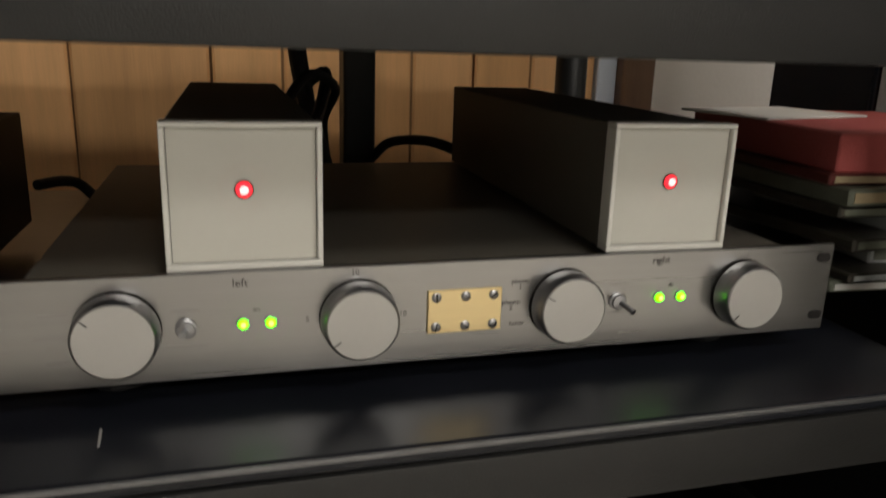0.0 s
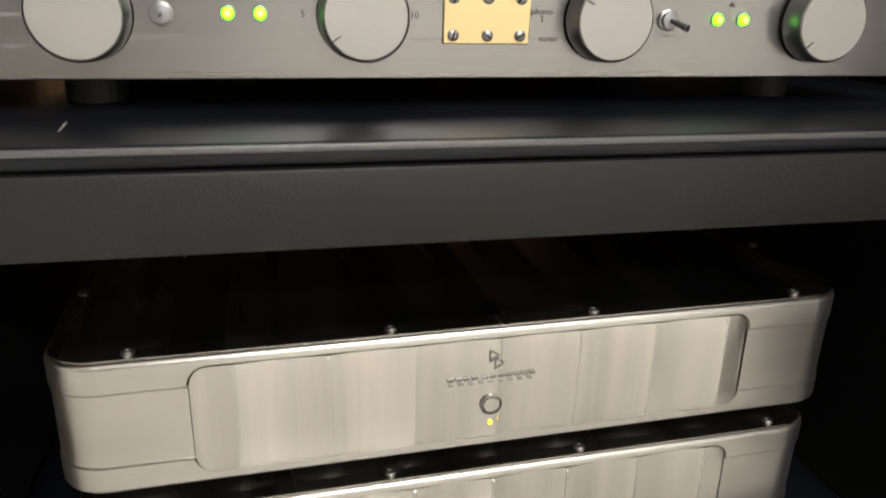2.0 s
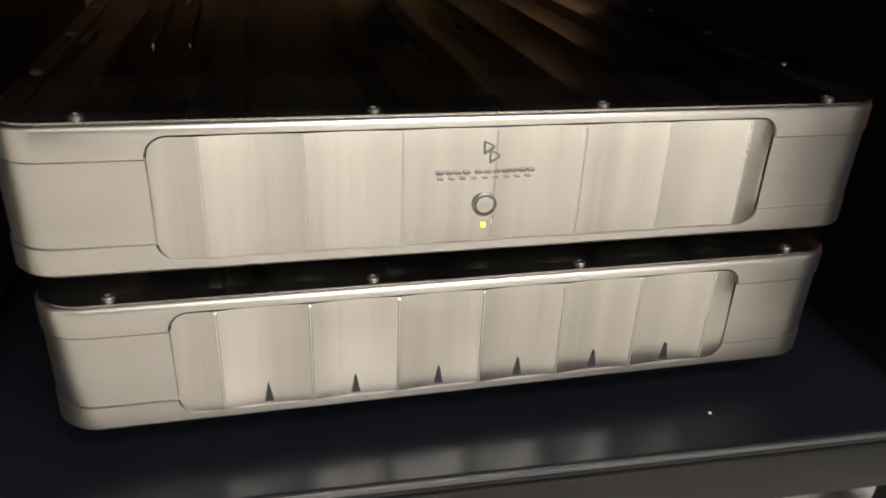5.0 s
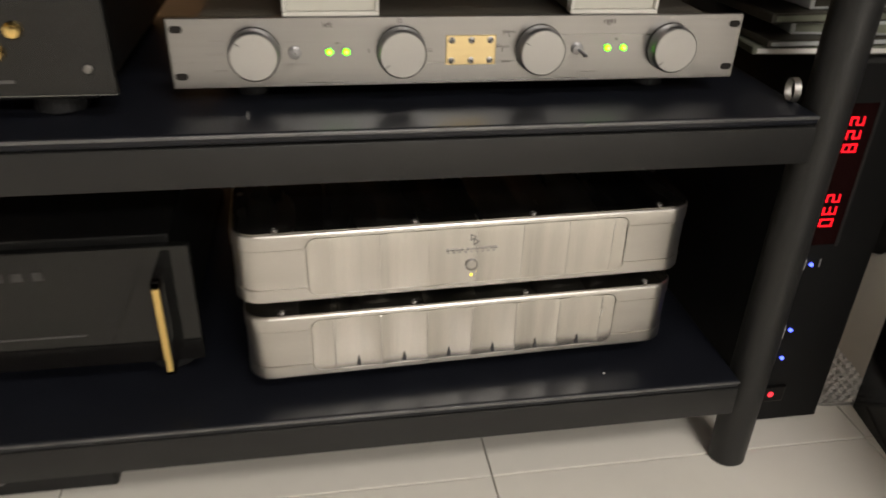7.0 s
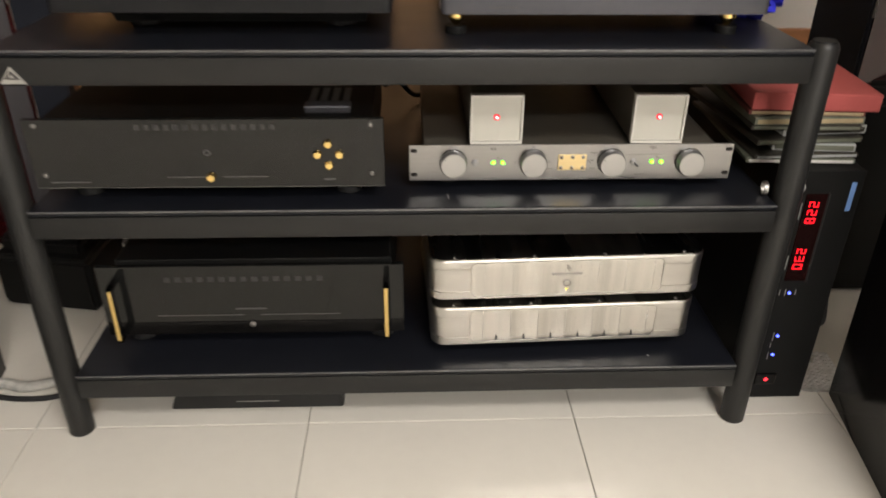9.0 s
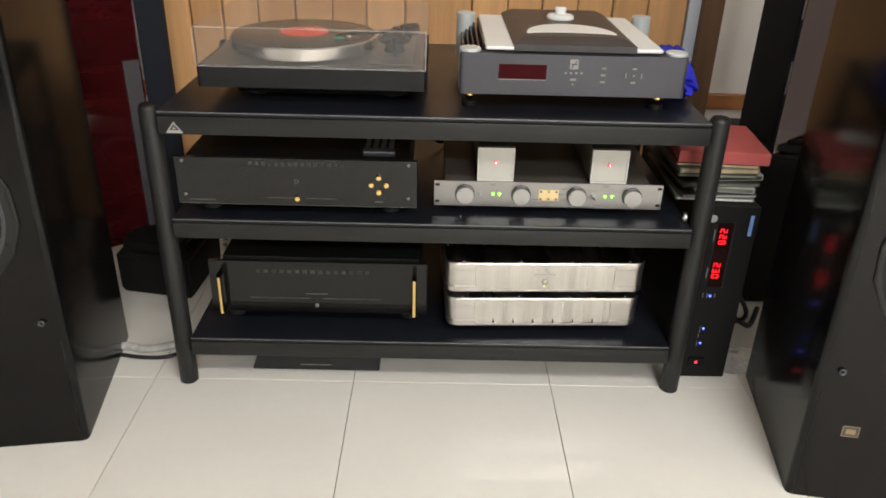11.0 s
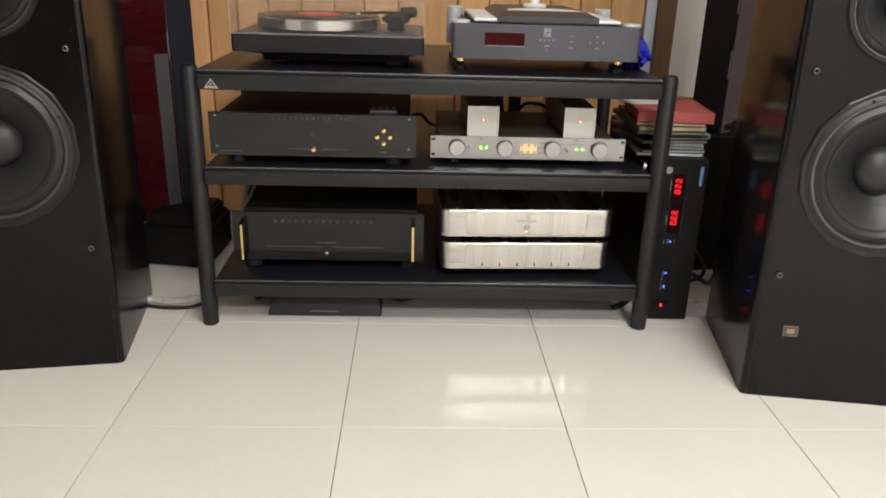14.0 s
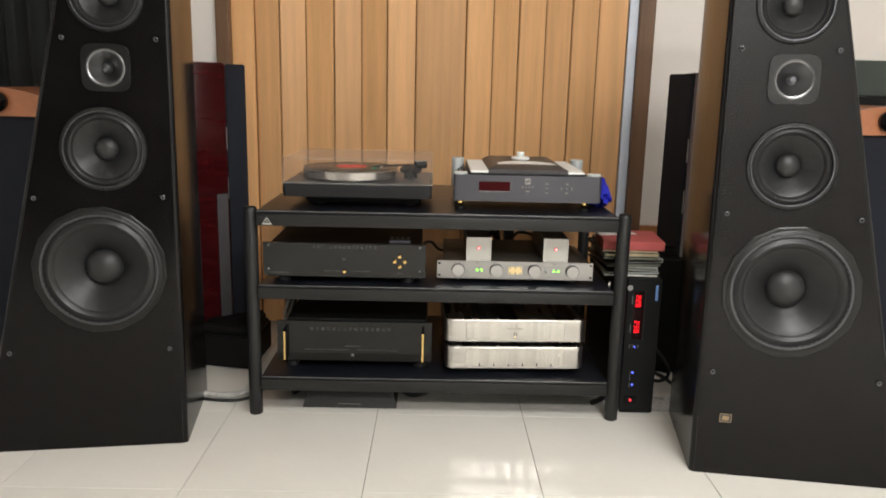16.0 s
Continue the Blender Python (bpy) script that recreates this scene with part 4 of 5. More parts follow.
# ---- disc player ----
def build_player():
    ob = thing("disc_player", (0.27, 0.22, 0.652), "gunmetal top-loading disc player with pale top and corner pillars", "disc player")
    x0, x1, yf, z0, z1 = 0.0455, 0.4925, 0.030, 0.6830, 0.7625
    fascia = part("fascia", slab(rounded(x0, x1, yf, yf + 0.030, 0.009), z0, z1), M["gunmetal"], ob, "dark gunmetal front with rounded ends", smooth=True)
    part("body", box(x0 + 0.055, x1 - 0.055, yf + 0.030, 0.405, z0 + 0.004, 0.7670, 0.002), M["gunmetal"], ob)
    for s, xa in ((1, x0 + 0.010), (-1, x1 - 0.010)):
        for k in range(5):
            xs = xa + s * k * 0.009
            part("cooling_fin", box(min(xs, xs + s * 0.004), max(xs, xs + s * 0.004), yf + 0.045, 0.375, z0 + 0.004, 0.742 + 0.007 * k, 0.0008, 1), M["lid_dark"], ob)
    for x in (x0 + 0.020, x1 - 0.020):
        for y, top in ((yf + 0.0265, 0.7690), (0.365, 0.7840)):
            part("corner_pillar", lathe([(0, z0 + 0.004), (0.0215, z0 + 0.004), (0.0215, top - 0.002), (0.0195, top), (0, top)], 32, pose(x, y, 0)), M["pillar"], ob, "pale grey cylindrical corner pillar", smooth=True)
    for x in ((x0 + 0.050, x0 + 0.110), (x1 - 0.110, x1 - 0.050)):
        part("top_plate", box(x[0], x[1], yf + 0.012, 0.395, 0.7668, 0.7745, 0.003), M["satin_white"], ob, "pale anodised top strip")
    bm = bmesh.new()
    rings = [[bm.verts.new(p) for p in ((0.150 + s, yf + 0.010 + s * 1.6, z), (0.390 - s, yf + 0.010 + s * 1.6, z), (0.390 - s, 0.40 - s * 0.6, z), (0.150 + s, 0.40 - s * 0.6, z))] for z, s in ((0.7665, 0.0), (0.7790, 0.0), (0.7900, 0.022))]
    for lo, hi in zip(rings, rings[1:]):
        for k in range(4):
            bm.faces.new((lo[k], lo[(k + 1) % 4], hi[(k + 1) % 4], hi[k]))
    bm.faces.new(rings[0][::-1])
    bm.faces.new(rings[-1])
    lid = part("lid", bm, M["lid_dark"], ob, "raised dark grey loading lid")
    arc = [(0.270 + 0.090 * math.cos(radians(a)), 0.098 + 0.105 * math.sin(radians(a))) for a in range(0, 181, 10)]
    arc += [(0.270 + 0.080 * math.cos(radians(a)), 0.098 + 0.014 * math.sin(radians(a))) for a in range(165, 14, -15)]
    part("window", slab(arc, 0.7898, 0.7910), M["satin_white"], lid, "pale arched window")
    grip = part("grip", lathe([(0, 0.7968), (0.030, 0.7968), (0.030, 0.8015), (0.027, 0.805), (0.012, 0.807), (0.010, 0.816), (0, 0.817)], 32, pose(0.270, 0.275, -0.007)), M["satin_white"], lid, "pale round lid grip", smooth=True)
    part("grip_bar", box(0.258, 0.282, 0.271, 0.279, 0.804, 0.814, 0.002), M["satin_white"], grip)
    y = yf - 0.0006
    part("display", box(0.1215, 0.2155, y, yf + 0.001, 0.7140, 0.7430), M["display_red"], fascia, "dark red display window")
    part("display_sill", box(0.1215, 0.2155, y - 0.0003, yf + 0.001, 0.7125, 0.7138), M["pale_ink"], fascia)
    logo = part("maker_mark", box(0.2600, 0.2765, y, yf + 0.001, 0.7360, 0.7550), M["pale_ink"], fascia, "small pale square mark")
    bm = box(0.2615, 0.2750, y - 0.0003, y + 0.0004, 0.7445, 0.7465)
    prism([(0.2625, 0.738), (0.2645, 0.738), (0.2745, 0.753), (0.2725, 0.753)], y - 0.0003, y + 0.0004, bm=bm)
    part("mark_stroke", bm, M["ink"], logo)
    for x, z, w, h in ((0.3265, 0.7390, 0.010, 0.004), (0.3265, 0.7255, 0.010, 0.004), (0.3265, 0.7120, 0.010, 0.004), (0.3870, 0.7390, 0.009, 0.004), (0.3870, 0.7255, 0.004, 0.004), (0.3870, 0.7120, 0.009, 0.004), (0.3710, 0.7255, 0.003, 0.010), (0.4020, 0.7255, 0.003, 0.010),
                       (0.2685, 0.7155, 0.012, 0.004), (0.2685, 0.7060, 0.003, 0.003)):
        part("button", box(x - w / 2, x + w / 2, y - 0.0012, yf + 0.001, z - h / 2, z + h / 2, 0.0006, 1), M["steel"], fascia)
    for x in (0.2530, 0.2630, 0.2740, 0.2840):
        part("name_bar", box(x - 0.0022, x + 0.0022, y, yf + 0.001, 0.7268, 0.7300), M["pale_ink"], fascia)
    for x, z, w in ((0.170, 0.7095, 0.086), (0.130, 0.6920, 0.040), (0.2685, 0.7010, 0.018), (0.3265, 0.7470, 0.010), (0.3870, 0.7470, 0.012)):
        part("print_bar", box(x - w / 2, x + w / 2, y, yf + 0.001, z - 0.0006, z + 0.0006), M["dim_ink"], fascia)
    for x in (x0 + 0.022, x1 - 0.045):
        for yy in (yf + 0.030, 0.36):
            part("spike_foot", lathe([(0, 0.6625), (0.0028, 0.6625), (0.0120, 0.6740), (0.0120, 0.6835), (0, 0.6835)], 20, pose(x, yy, 0)), M["gold"], ob, "gold spiked foot", smooth=True)
            part("puck", rod((x, yy, 0.6522), (x, yy, 0.6632), 0.015, n=20, bevel=0.001), M["black"], ob, "black puck under the spike")
    return ob


build_player()


# ---- blue cloth beside the player ----
def build_cloth():
    ob = thing("cloth", (0.52, 0.22, 0.652), "crumpled bright blue cloth on the rack top", "cloth")
    bm = bmesh.new()
    bmesh.ops.create_icosphere(bm, subdivisions=4, radius=1.0)
    for v in bm.verts:
        n = noise.fractal(v.co * 1.9, 0.9, 2.0, 4)
        f = noise.noise(Vector((v.co.x * 5, v.co.y * 2.2, v.co.z * 2)))
        k = 1 + 0.28 * n + 0.14 * f
        v.co = Vector((0.518 + 0.036 * v.co.x * k, 0.215 + 0.125 * v.co.y * k, max(0.6525, 0.688 + 0.048 * v.co.z * k * (1.0 + 0.45 * v.co.y))))
    part("folds", bm, M["blue_cloth"], ob, smooth=True)
    return ob


build_cloth()


# ---- voltage regulator on its side, and what lies on it ----
SEGMENTS = {"0": "abcdef", "2": "abged", "3": "abgcd", "8": "abcdefg"}


def build_regulator():
    ob = thing("voltage_regulator", (0.652, 0.23, 0), "tall black voltage regulator with red number displays, on the floor", "voltage regulator")
    x0, x1, yf, yb, zt = 0.5985, 0.7040, 0.042, 0.64, 0.446
    part("case", box(x0, x1, yf + 0.003, yb, 0.006, zt, 0.002), M["black"], ob, "black steel case")
    fas = part("fascia", box(x0, x1, yf, yf + 0.003, 0.002, zt + 0.001, 0.001, 1), M["black"], ob, "black front panel")
    for x in (x0 + 0.015, x1 - 0.015):
        for y in (0.08, 0.60):
            part("foot", rod((x, y, 0), (x, y, 0.0065), 0.010, n=14), M["rubber"], ob)
    part("display_window", box(0.6180, 0.6530, yf - 0.0015, yf + 0.001, 0.2500, 0.4080, 0.001, 1), M["display_dark"], fas, "dark display window")
    part("window_frame", box(0.6525, 0.6560, yf - 0.0030, yf + 0.001, 0.2480, 0.4100, 0.001, 1), M["rack"], fas)
    for text, zt0 in (("228", 0.3950), ("230", 0.3110)):
        for k, ch in enumerate(text):
            group = bmesh.new()
            w, h, t = 0.0095, 0.0155, 0.0018
            bars = {"a": (0, h - t, w, h), "d": (0, 0, w, t), "g": (0, h / 2 - t / 2, w, h / 2 + t / 2), "f": (0, h / 2, t, h), "b": (w - t, h / 2, w, h), "e": (0, 0, t, h / 2), "c": (w - t, 0, w, h / 2)}
            for s in SEGMENTS[ch]:
                a, b, c, d = bars[s]
                # the set lies on its side: digits run downwards, their tops towards +x
                top = zt0 - k * 0.0142
                box(0.6255 + b + 0.0003, 0.6255 + d - 0.0003, yf - 0.0022, yf - 0.0012, top - c + 0.0003, top - a - 0.0003, bm=group)
            part("digit", group, M["seg_red"], fas, "glowing red digit")
    for z in (0.226, 0.1385, 0.0985):
        part("led", rod((0.6325, yf - 0.002, z), (0.6325, yf + 0.001, z), 0.0022, n=14), M["led_blue"], fas, "small blue light")
    for x, z, w, h in ((0.6145, 0.378, 0.0016, 0.028), (0.6145, 0.285, 0.0016, 0.026), (0.6160, 0.2265, 0.0014, 0.012), (0.6255, 0.2265, 0.0014, 0.013), (0.6430, 0.2270, 0.0014, 0.010), (0.6255, 0.1360, 0.0014, 0.018), (0.6245, 0.1180, 0.0014, 0.010), (0.6245, 0.0960, 0.0014, 0.016)):
        part("print_bar", box(x - w / 2, x + w / 2, yf - 0.0004, yf + 0.001, z - h / 2, z + h / 2), M["pale_ink"], fas)
    sw = part("power_switch", box(0.6120, 0.6490, yf - 0.004, yf + 0.001, 0.0340, 0.0580, 0.002), M["gloss_black"], ob, "black rocker switch with a red glow")
    part("switch_light", rod((0.6300, yf - 0.0048, 0.0465), (0.6300, yf - 0.003, 0.0465), 0.0036, n=14), M["led_red"], sw)
    part("sticker", box(0.6855, 0.6935, yf - 0.0006, yf + 0.001, 0.3780, 0.4270), M["sticker_blue"], fas, "pale blue sticker")
    part("maker_mark", lathe([(0, 0), (0.009, 0), (0.009, 0.0006), (0, 0.0006)], 24, front(0.6050, yf, 0.4180)), M["pale_ink"], fas)
    return ob


build_regulator()


def flat_thing(name, cx, cy, w, d, z0, z1, turn, mat, label, category, group="", edge=None):
    ob = thing(name, (cx, cy, z0), label, category, group, turn=turn or 0.001)
    h = z1 - z0
    part("cover", box(-w / 2, w / 2, -d / 2, d / 2, 0.0, h, min(0.0015, h / 4), 1), M[mat], ob)
    if edge:
        part("page_block", box(-w / 2 + 0.004, w / 2 - 0.004, -d / 2 - 0.0006, d / 2 - 0.004, h * 0.22, h * 0.78), M[edge], ob)
    return ob


z = 0.4472
THICK = 1.38
STACK = [("magazine", 0.618, 0.205, 0.170, 0.27, 0.006, -3, "card_d", "paper"), ("record_sleeve", 0.614, 0.205, 0.168, 0.27, 0.005, 2, "card_a", "jewel"), ("disc_case", 0.640, 0.155, 0.128, 0.15, 0.010, -6, "jewel", "card_d"),
         ("magazine", 0.612, 0.210, 0.172, 0.27, 0.007, 4, "card_a", "card_d"), ("disc_case", 0.642, 0.158, 0.138, 0.14, 0.010, 5, "jewel", "card_a"), ("record_sleeve", 0.612, 0.205, 0.170, 0.27, 0.006, -2, "card_a", "card_d"), ("magazine", 0.608, 0.200, 0.172, 0.26, 0.009, 1, "card_d", "card_b"),
         ("record_sleeve", 0.614, 0.200, 0.176, 0.25, 0.006, -4, "card_c", "card_b")]
for n, cx, cy, w, d, h, turn, mat, edge in STACK:
    words_for = {"magazine": "worn magazine in a stack on the voltage regulator", "record_sleeve": "dark record sleeve in a stack on the voltage regulator", "disc_case": "clear plastic disc case in a stack on the voltage regulator"}
    h *= THICK
    flat_thing(n, cx, cy, w, d, z, z + h, turn, mat, words_for[n], n.replace("_", " "), "stack on the regulator", edge)
    z += h + 0.0004
flat_thing("box_set", 0.624, 0.172, 0.190, 0.200, z, z + 0.027, -5, "red_box", "red linen-covered box set on top of the stack", "box set")
Z_RED = z + 0.027
flat_thing("paper_sheet", 0.580, 0.225, 0.13, 0.09, Z_RED + 0.0004, Z_RED + 0.0022, 14, "paper", "white paper sheet lying on the red box", "paper")


# ---- floor-standing things ----
def build_floor_unit():
    ob = thing("power_conditioner", (-0.27, 0.12, 0), "low black wedge-shaped mains box on the floor under the rack", "power box")
    bm = bmesh.new()
    pts = [(-0.424, 0.040, 0.0), (-0.121, 0.040, 0.0), (-0.121, 0.24, 0.0), (-0.424, 0.24, 0.0), (-0.405, 0.062, 0.058), (-0.135, 0.062, 0.058), (-0.135, 0.24, 0.058), (-0.405, 0.24, 0.058)]
    v = [bm.verts.new(p) for p in pts]
    for f in ((3, 2, 1, 0), (4, 5, 6, 7), (0, 1, 5, 4), (1, 2, 6, 5), (2, 3, 7, 6), (3, 0, 4, 7)):
        bm.faces.new([v[i] for i in f])
    bmesh.ops.bevel(bm, geom=bm.edges[:], offset=0.002, segments=2, affect="EDGES")
    body = part("case", bm, M["rack"], ob)
    bm = box(-0.310, -0.235, 0.0, 0.0012, -0.0007, 0.0007)
    bmesh.ops.transform(bm, matrix=pose(0, 0.0445, 0.0125, -20), verts=bm.verts)
    part("print_bar", bm, M["pale_ink"], body)
    return ob


build_floor_unit()


def cable(name, points, r, mat, label):
    ob = thing(name, points[0], label, "cable", "cables")
    part("sheath", tube(points, r), M[mat], ob, smooth=True)
    return ob


cable("speaker_cable", [(-0.775, 0.105, 0.013), (-0.735, 0.108, 0.011), (-0.70, 0.098, 0.011), (-0.65, 0.112, 0.011), (-0.60, 0.15, 0.011), (-0.56, 0.27, 0.011), (-0.50, 0.42, 0.011)], 0.010, "cable_grey", "thick grey braided speaker cable on the floor")
cable("speaker_cable", [(-0.772, 0.085, 0.006), (-0.69, 0.070, 0.006), (-0.62, 0.085, 0.006), (-0.58, 0.17, 0.006), (-0.55, 0.35, 0.006)], 0.005, "rubber", "thin black cable on the floor")
cable("mains_cable", [(0.72, 0.33, 0.14), (0.76, 0.26, 0.15), (0.80, 0.20, 0.09), (0.79, 0.25, 0.03), (0.74, 0.34, 0.012), (0.70, 0.45, 0.012)], 0.006, "rubber", "black cable looping beside the regulator")
cable("mains_cable", [(0.706, 0.28, 0.10), (0.74, 0.25, 0.075), (0.79, 0.22, 0.055), (0.84, 0.25, 0.02), (0.90, 0.35, 0.012)], 0.007, "rubber", "black cable looping beside the regulator")
cable("speaker_cable", [(0.775, 0.14, 0.010), (0.73, 0.19, 0.010), (0.70, 0.44, 0.010), (0.60, 0.55, 0.010)], 0.008, "cable_grey", "grey braided speaker cable on the floor")
cable("signal_cable", [(0.185, 0.385, 0.512), (0.21, 0.44, 0.535), (0.225, 0.50, 0.575), (0.20, 0.54, 0.545), (0.215, 0.56, 0.49), (0.23, 0.57, 0.44)], 0.0065, "rubber", "black signal cable behind the preamplifier")
cable("signal_cable", [(0.17, 0.383, 0.545), (0.20, 0.43, 0.575), (0.232, 0.47, 0.56), (0.225, 0.52, 0.52), (0.235, 0.56, 0.46)], 0.005, "rubber", "black signal cable behind the preamplifier")
cable("signal_cable", [(0.165, 0.383, 0.520), (0.19, 0.46, 0.515), (0.21, 0.52, 0.480), (0.24, 0.58, 0.432)], 0.005, "rubber", "black signal cable behind the preamplifier")
cable("mains_cable", [(0.195, 0.50, 0.60), (0.205, 0.50, 0.54), (0.225, 0.51, 0.47), (0.23, 0.52, 0.432)], 0.010, "rubber", "thick black mains cable behind the rack")
cable("signal_cable", [(0.355, 0.402, 0.500), (0.33, 0.45, 0.507), (0.30, 0.50, 0.500), (0.285, 0.53, 0.48), (0.265, 0.585, 0.434)], 0.0055, "rubber", "black signal cable behind the preamplifier")
cable("signal_cable", [(-0.045, 0.40, 0.475), (-0.02, 0.44, 0.47), (0.01, 0.45, 0.44), (0.05, 0.50, 0.432)], 0.005, "rubber", "black signal cable behind the control amplifier")
cable("mains_cable", [(-0.50, 0.30, 0.142), (-0.515, 0.24, 0.20), (-0.505, 0.20, 0.26), (-0.50, 0.28, 0.30), (-0.49, 0.42, 0.25), (-0.47, 0.505, 0.22)], 0.006, "cable_grey", "pale grey cable looping beside the amplifier")
cable("mains_cable", [(-0.515, 0.36, 0.143), (-0.522, 0.30, 0.18), (-0.512, 0.33, 0.24), (-0.50, 0.45, 0.28), (-0.47, 0.51, 0.24)], 0.005, "cable_grey", "pale grey cable looping beside the amplifier")
cable("mains_cable", [(-0.44, 0.20, 0.008), (-0.47, 0.14, 0.008), (-0.46, 0.18, 0.03), (-0.43, 0.22, 0.04)], 0.007, "rubber", "black cable by the mains box")
cable("mains_cable", [(-0.12, 0.16, 0.02), (-0.08, 0.13, 0.012), (-0.03, 0.16, 0.008), (0.02, 0.24, 0.008), (0.10, 0.42, 0.008)], 0.007, "rubber", "black cable by the mains box")
ring = thing("metal_ring", (0.529, 0.004, 0.4252), "small bright metal ring on the middle shelf", "ring")
part("ring_band", lathe([(0.0095, -0.003), (0.0108, -0.003), (0.0108, 0.003), (0.0095, 0.003), (0.0095, -0.003)], 32, pose(0.529, 0.004, 0.4363, 90, 0, 80)), M["steel"], ring, smooth=True)
cable("mains_cable", [(0.52, 0.10, 0.008), (0.56, 0.13, 0.012), (0.59, 0.20, 0.012), (0.56, 0.35, 0.010)], 0.009, "rubber", "black cable on the floor beside the rack")


def build_foil():
    ob = thing("foil_mat", (0.76, 0.14, 0), "crinkled silver bubble-foil mat on the floor beside the regulator", "mat")
    bm = bmesh.new()
    nx, ny = 30, 34
    a, b = Vector((0.706, 0.060, 0)), Vector((0.80, 0.045, 0))
    grid = []
    for i in range(nx + 1):
        col = []
        for j in range(ny + 1):
            p = a.lerp(b, i / nx) + Vector((0.015 * j / ny, 0.12 * j / ny, 0))
            col.append(bm.verts.new((p.x, p.y, 0.004 + 0.004 * (0.5 + 0.5 * math.sin(j * 2.1) * math.cos(i * 1.6)) + 0.004 * noise.noise(p * 30))))
        grid.append(col)
    for i in range(nx):
        for j in range(ny):
            bm.faces.new((grid[i][j], grid[i + 1][j], grid[i + 1][j + 1], grid[i][j + 1]))
    edge = bmesh.ops.extrude_face_region(bm, geom=bm.faces[:])
    bmesh.ops.translate(bm, verts=[v for v in edge["geom"] if isinstance(v, bmesh.types.BMVert)], vec=(0, 0, -0.0045))
    part("sheet", bm, M["foil"], ob)
    return ob


build_foil()


# ---- large loudspeakers ----
def build_loudspeaker(name_side, corner, turn, s):
    """s = +1: the cabinet goes on towards +x from its inner corner; -1: towards -x."""
    ob = thing("loudspeaker", corner, "large black lacquered floor-standing loudspeaker with tapered front, tiled floor below", "loudspeaker", "large loudspeakers", turn=turn)
    lean, depth, high = 0.045, 0.392, 1.46

    def wide(z):
        return 0.545 - 0.212 * z

    def fy(z):
        return lean * z

    def lay(u, z, out=0.0):
        return Vector((s * u, fy(z) - out, z))

    # cabinet, with front edges slightly rounded
    bm = bmesh.new()
    rings = []
    for z in (0.0, 0.3, 0.7, 1.1, high):
        w = wide(z)
        arc = [(0.012 * (1 - math.sin(radians(a))), 0.001 + 0.012 * (1 - math.cos(radians(a)))) for a in range(0, 91, 15)]
        prof = arc + [(0.0, depth), (w - 0.02, depth)] + [(w - u, d) for u, d in arc[::-1]]
        rings.append([bm.verts.new((s * u, fy(z) * (1 if d < 0.1 else 0.3) + d, z)) for u, d in prof])
    n = len(rings[0])
    for lo, hi in zip(rings, rings[1:]):
        for k in range(n - 1):
            bm.faces.new((lo[k], lo[(k + 1) % n], hi[(k + 1) % n], hi[k]))
    bm.faces.new(rings[0])
    bm.faces.new(rings[-1])
    part("cabinet", bm, M["gloss_black"], ob, "glossy black cabinet", smooth=True)
    # baffle with a round hole for each driver
    bm = bmesh.new()
    z0, z1 = 0.0, high

    def loop(points):
        vs = [bm.verts.new(p) for p in points]
        return [bm.edges.new((vs[k], vs[(k + 1) % len(vs)])) for k in range(len(vs))]

    edges = loop([lay(0.0120, z0, 0.0), lay(wide(z0) - 0.0120, z0, 0.0), lay(wide(z1) - 0.0120, z1, 0.0), lay(0.0120, z1, 0.0)])
    # the two cabinets differ by a few millimetres
    W, MID, UP, TW, dz = ((0.2150, 0.5155), (0.1850, 0.8405), (0.1590, 1.2360), (0.1690, 1.0555), 0.006) if s > 0 else ((0.2110, 0.5095), (0.1835, 0.8355), (0.1590, 1.2330), (0.1660, 1.0480), 0.0)
    for (u, z), r in ((W, 0.150), (MID, 0.100), (UP, 0.090), (TW, 0.046)):
        edges += loop([lay(u + r * math.cos(2 * math.pi * k / 48), z + r * math.sin(2 * math.pi * k / 48), 0.0) for k in range(48)])
    bmesh.ops.triangle_fill(bm, use_beauty=True, edges=edges)
    baffle = part("baffle", bm, M["speaker_front"], ob, "satin black front baffle")

    def on(u, z, out=0.0):
        p = lay(u, z, out)
        return pose(p.x, p.y, p.z, 90 - math.degrees(math.atan(lean)), 0, 0)

    def driver(name, u, z, R, label, dome, frame_sides=0):
        m = on(u, z)
        r = R
        ring = part(name, lathe([(r * 0.86, 0.002), (r * 0.88, 0.007), (r * 0.97, 0.006), (r, 0.002), (r, -0.004)], frame_sides or 56, m), M["chassis"], ob, label, smooth=not frame_sides)
        part("trim_ring", lathe([(r * 0.868, 0.004), (r * 0.885, 0.0085), (r * 0.905, 0.0088), (r * 0.92, 0.006)], 64, m), M["ring_grey"], ring, "thin grey trim ring", smooth=True)
        part("surround", lathe([(r * 0.70, -0.003), (r * 0.735, 0.004), (r * 0.78, 0.007), (r * 0.83, 0.004), (r * 0.87, 0.001)], 64, m), M["surround"], ring, "half-round rubber surround", smooth=True)
        prof = [(r * 0.715, -0.002)]
        for k in range(1, 12):
            t = k / 12
            prof.append((r * (0.715 - 0.435 * t), -0.002 - r * 0.30 * t ** 1.15 + (0.0009 if (k % 2 and r > 0.12 and k < 9) else 0)))
        prof.append((r * 0.26, -r * 0.33))
        part("cone", lathe(prof, 64, m), M["cone"], ring, "charcoal cone", smooth=True)
        cap = [(r * dome, -r * 0.31)] + [(r * dome * math.cos(radians(a)), -r * 0.31 + r * dome * 0.62 * math.sin(radians(a))) for a in range(10, 90, 10)] + [(0, -r * 0.31 + r * dome * 0.62)]
        part("dust_cap", lathe(cap, 40, m), M["cap"], ring, "rounded dust cap", smooth=True)
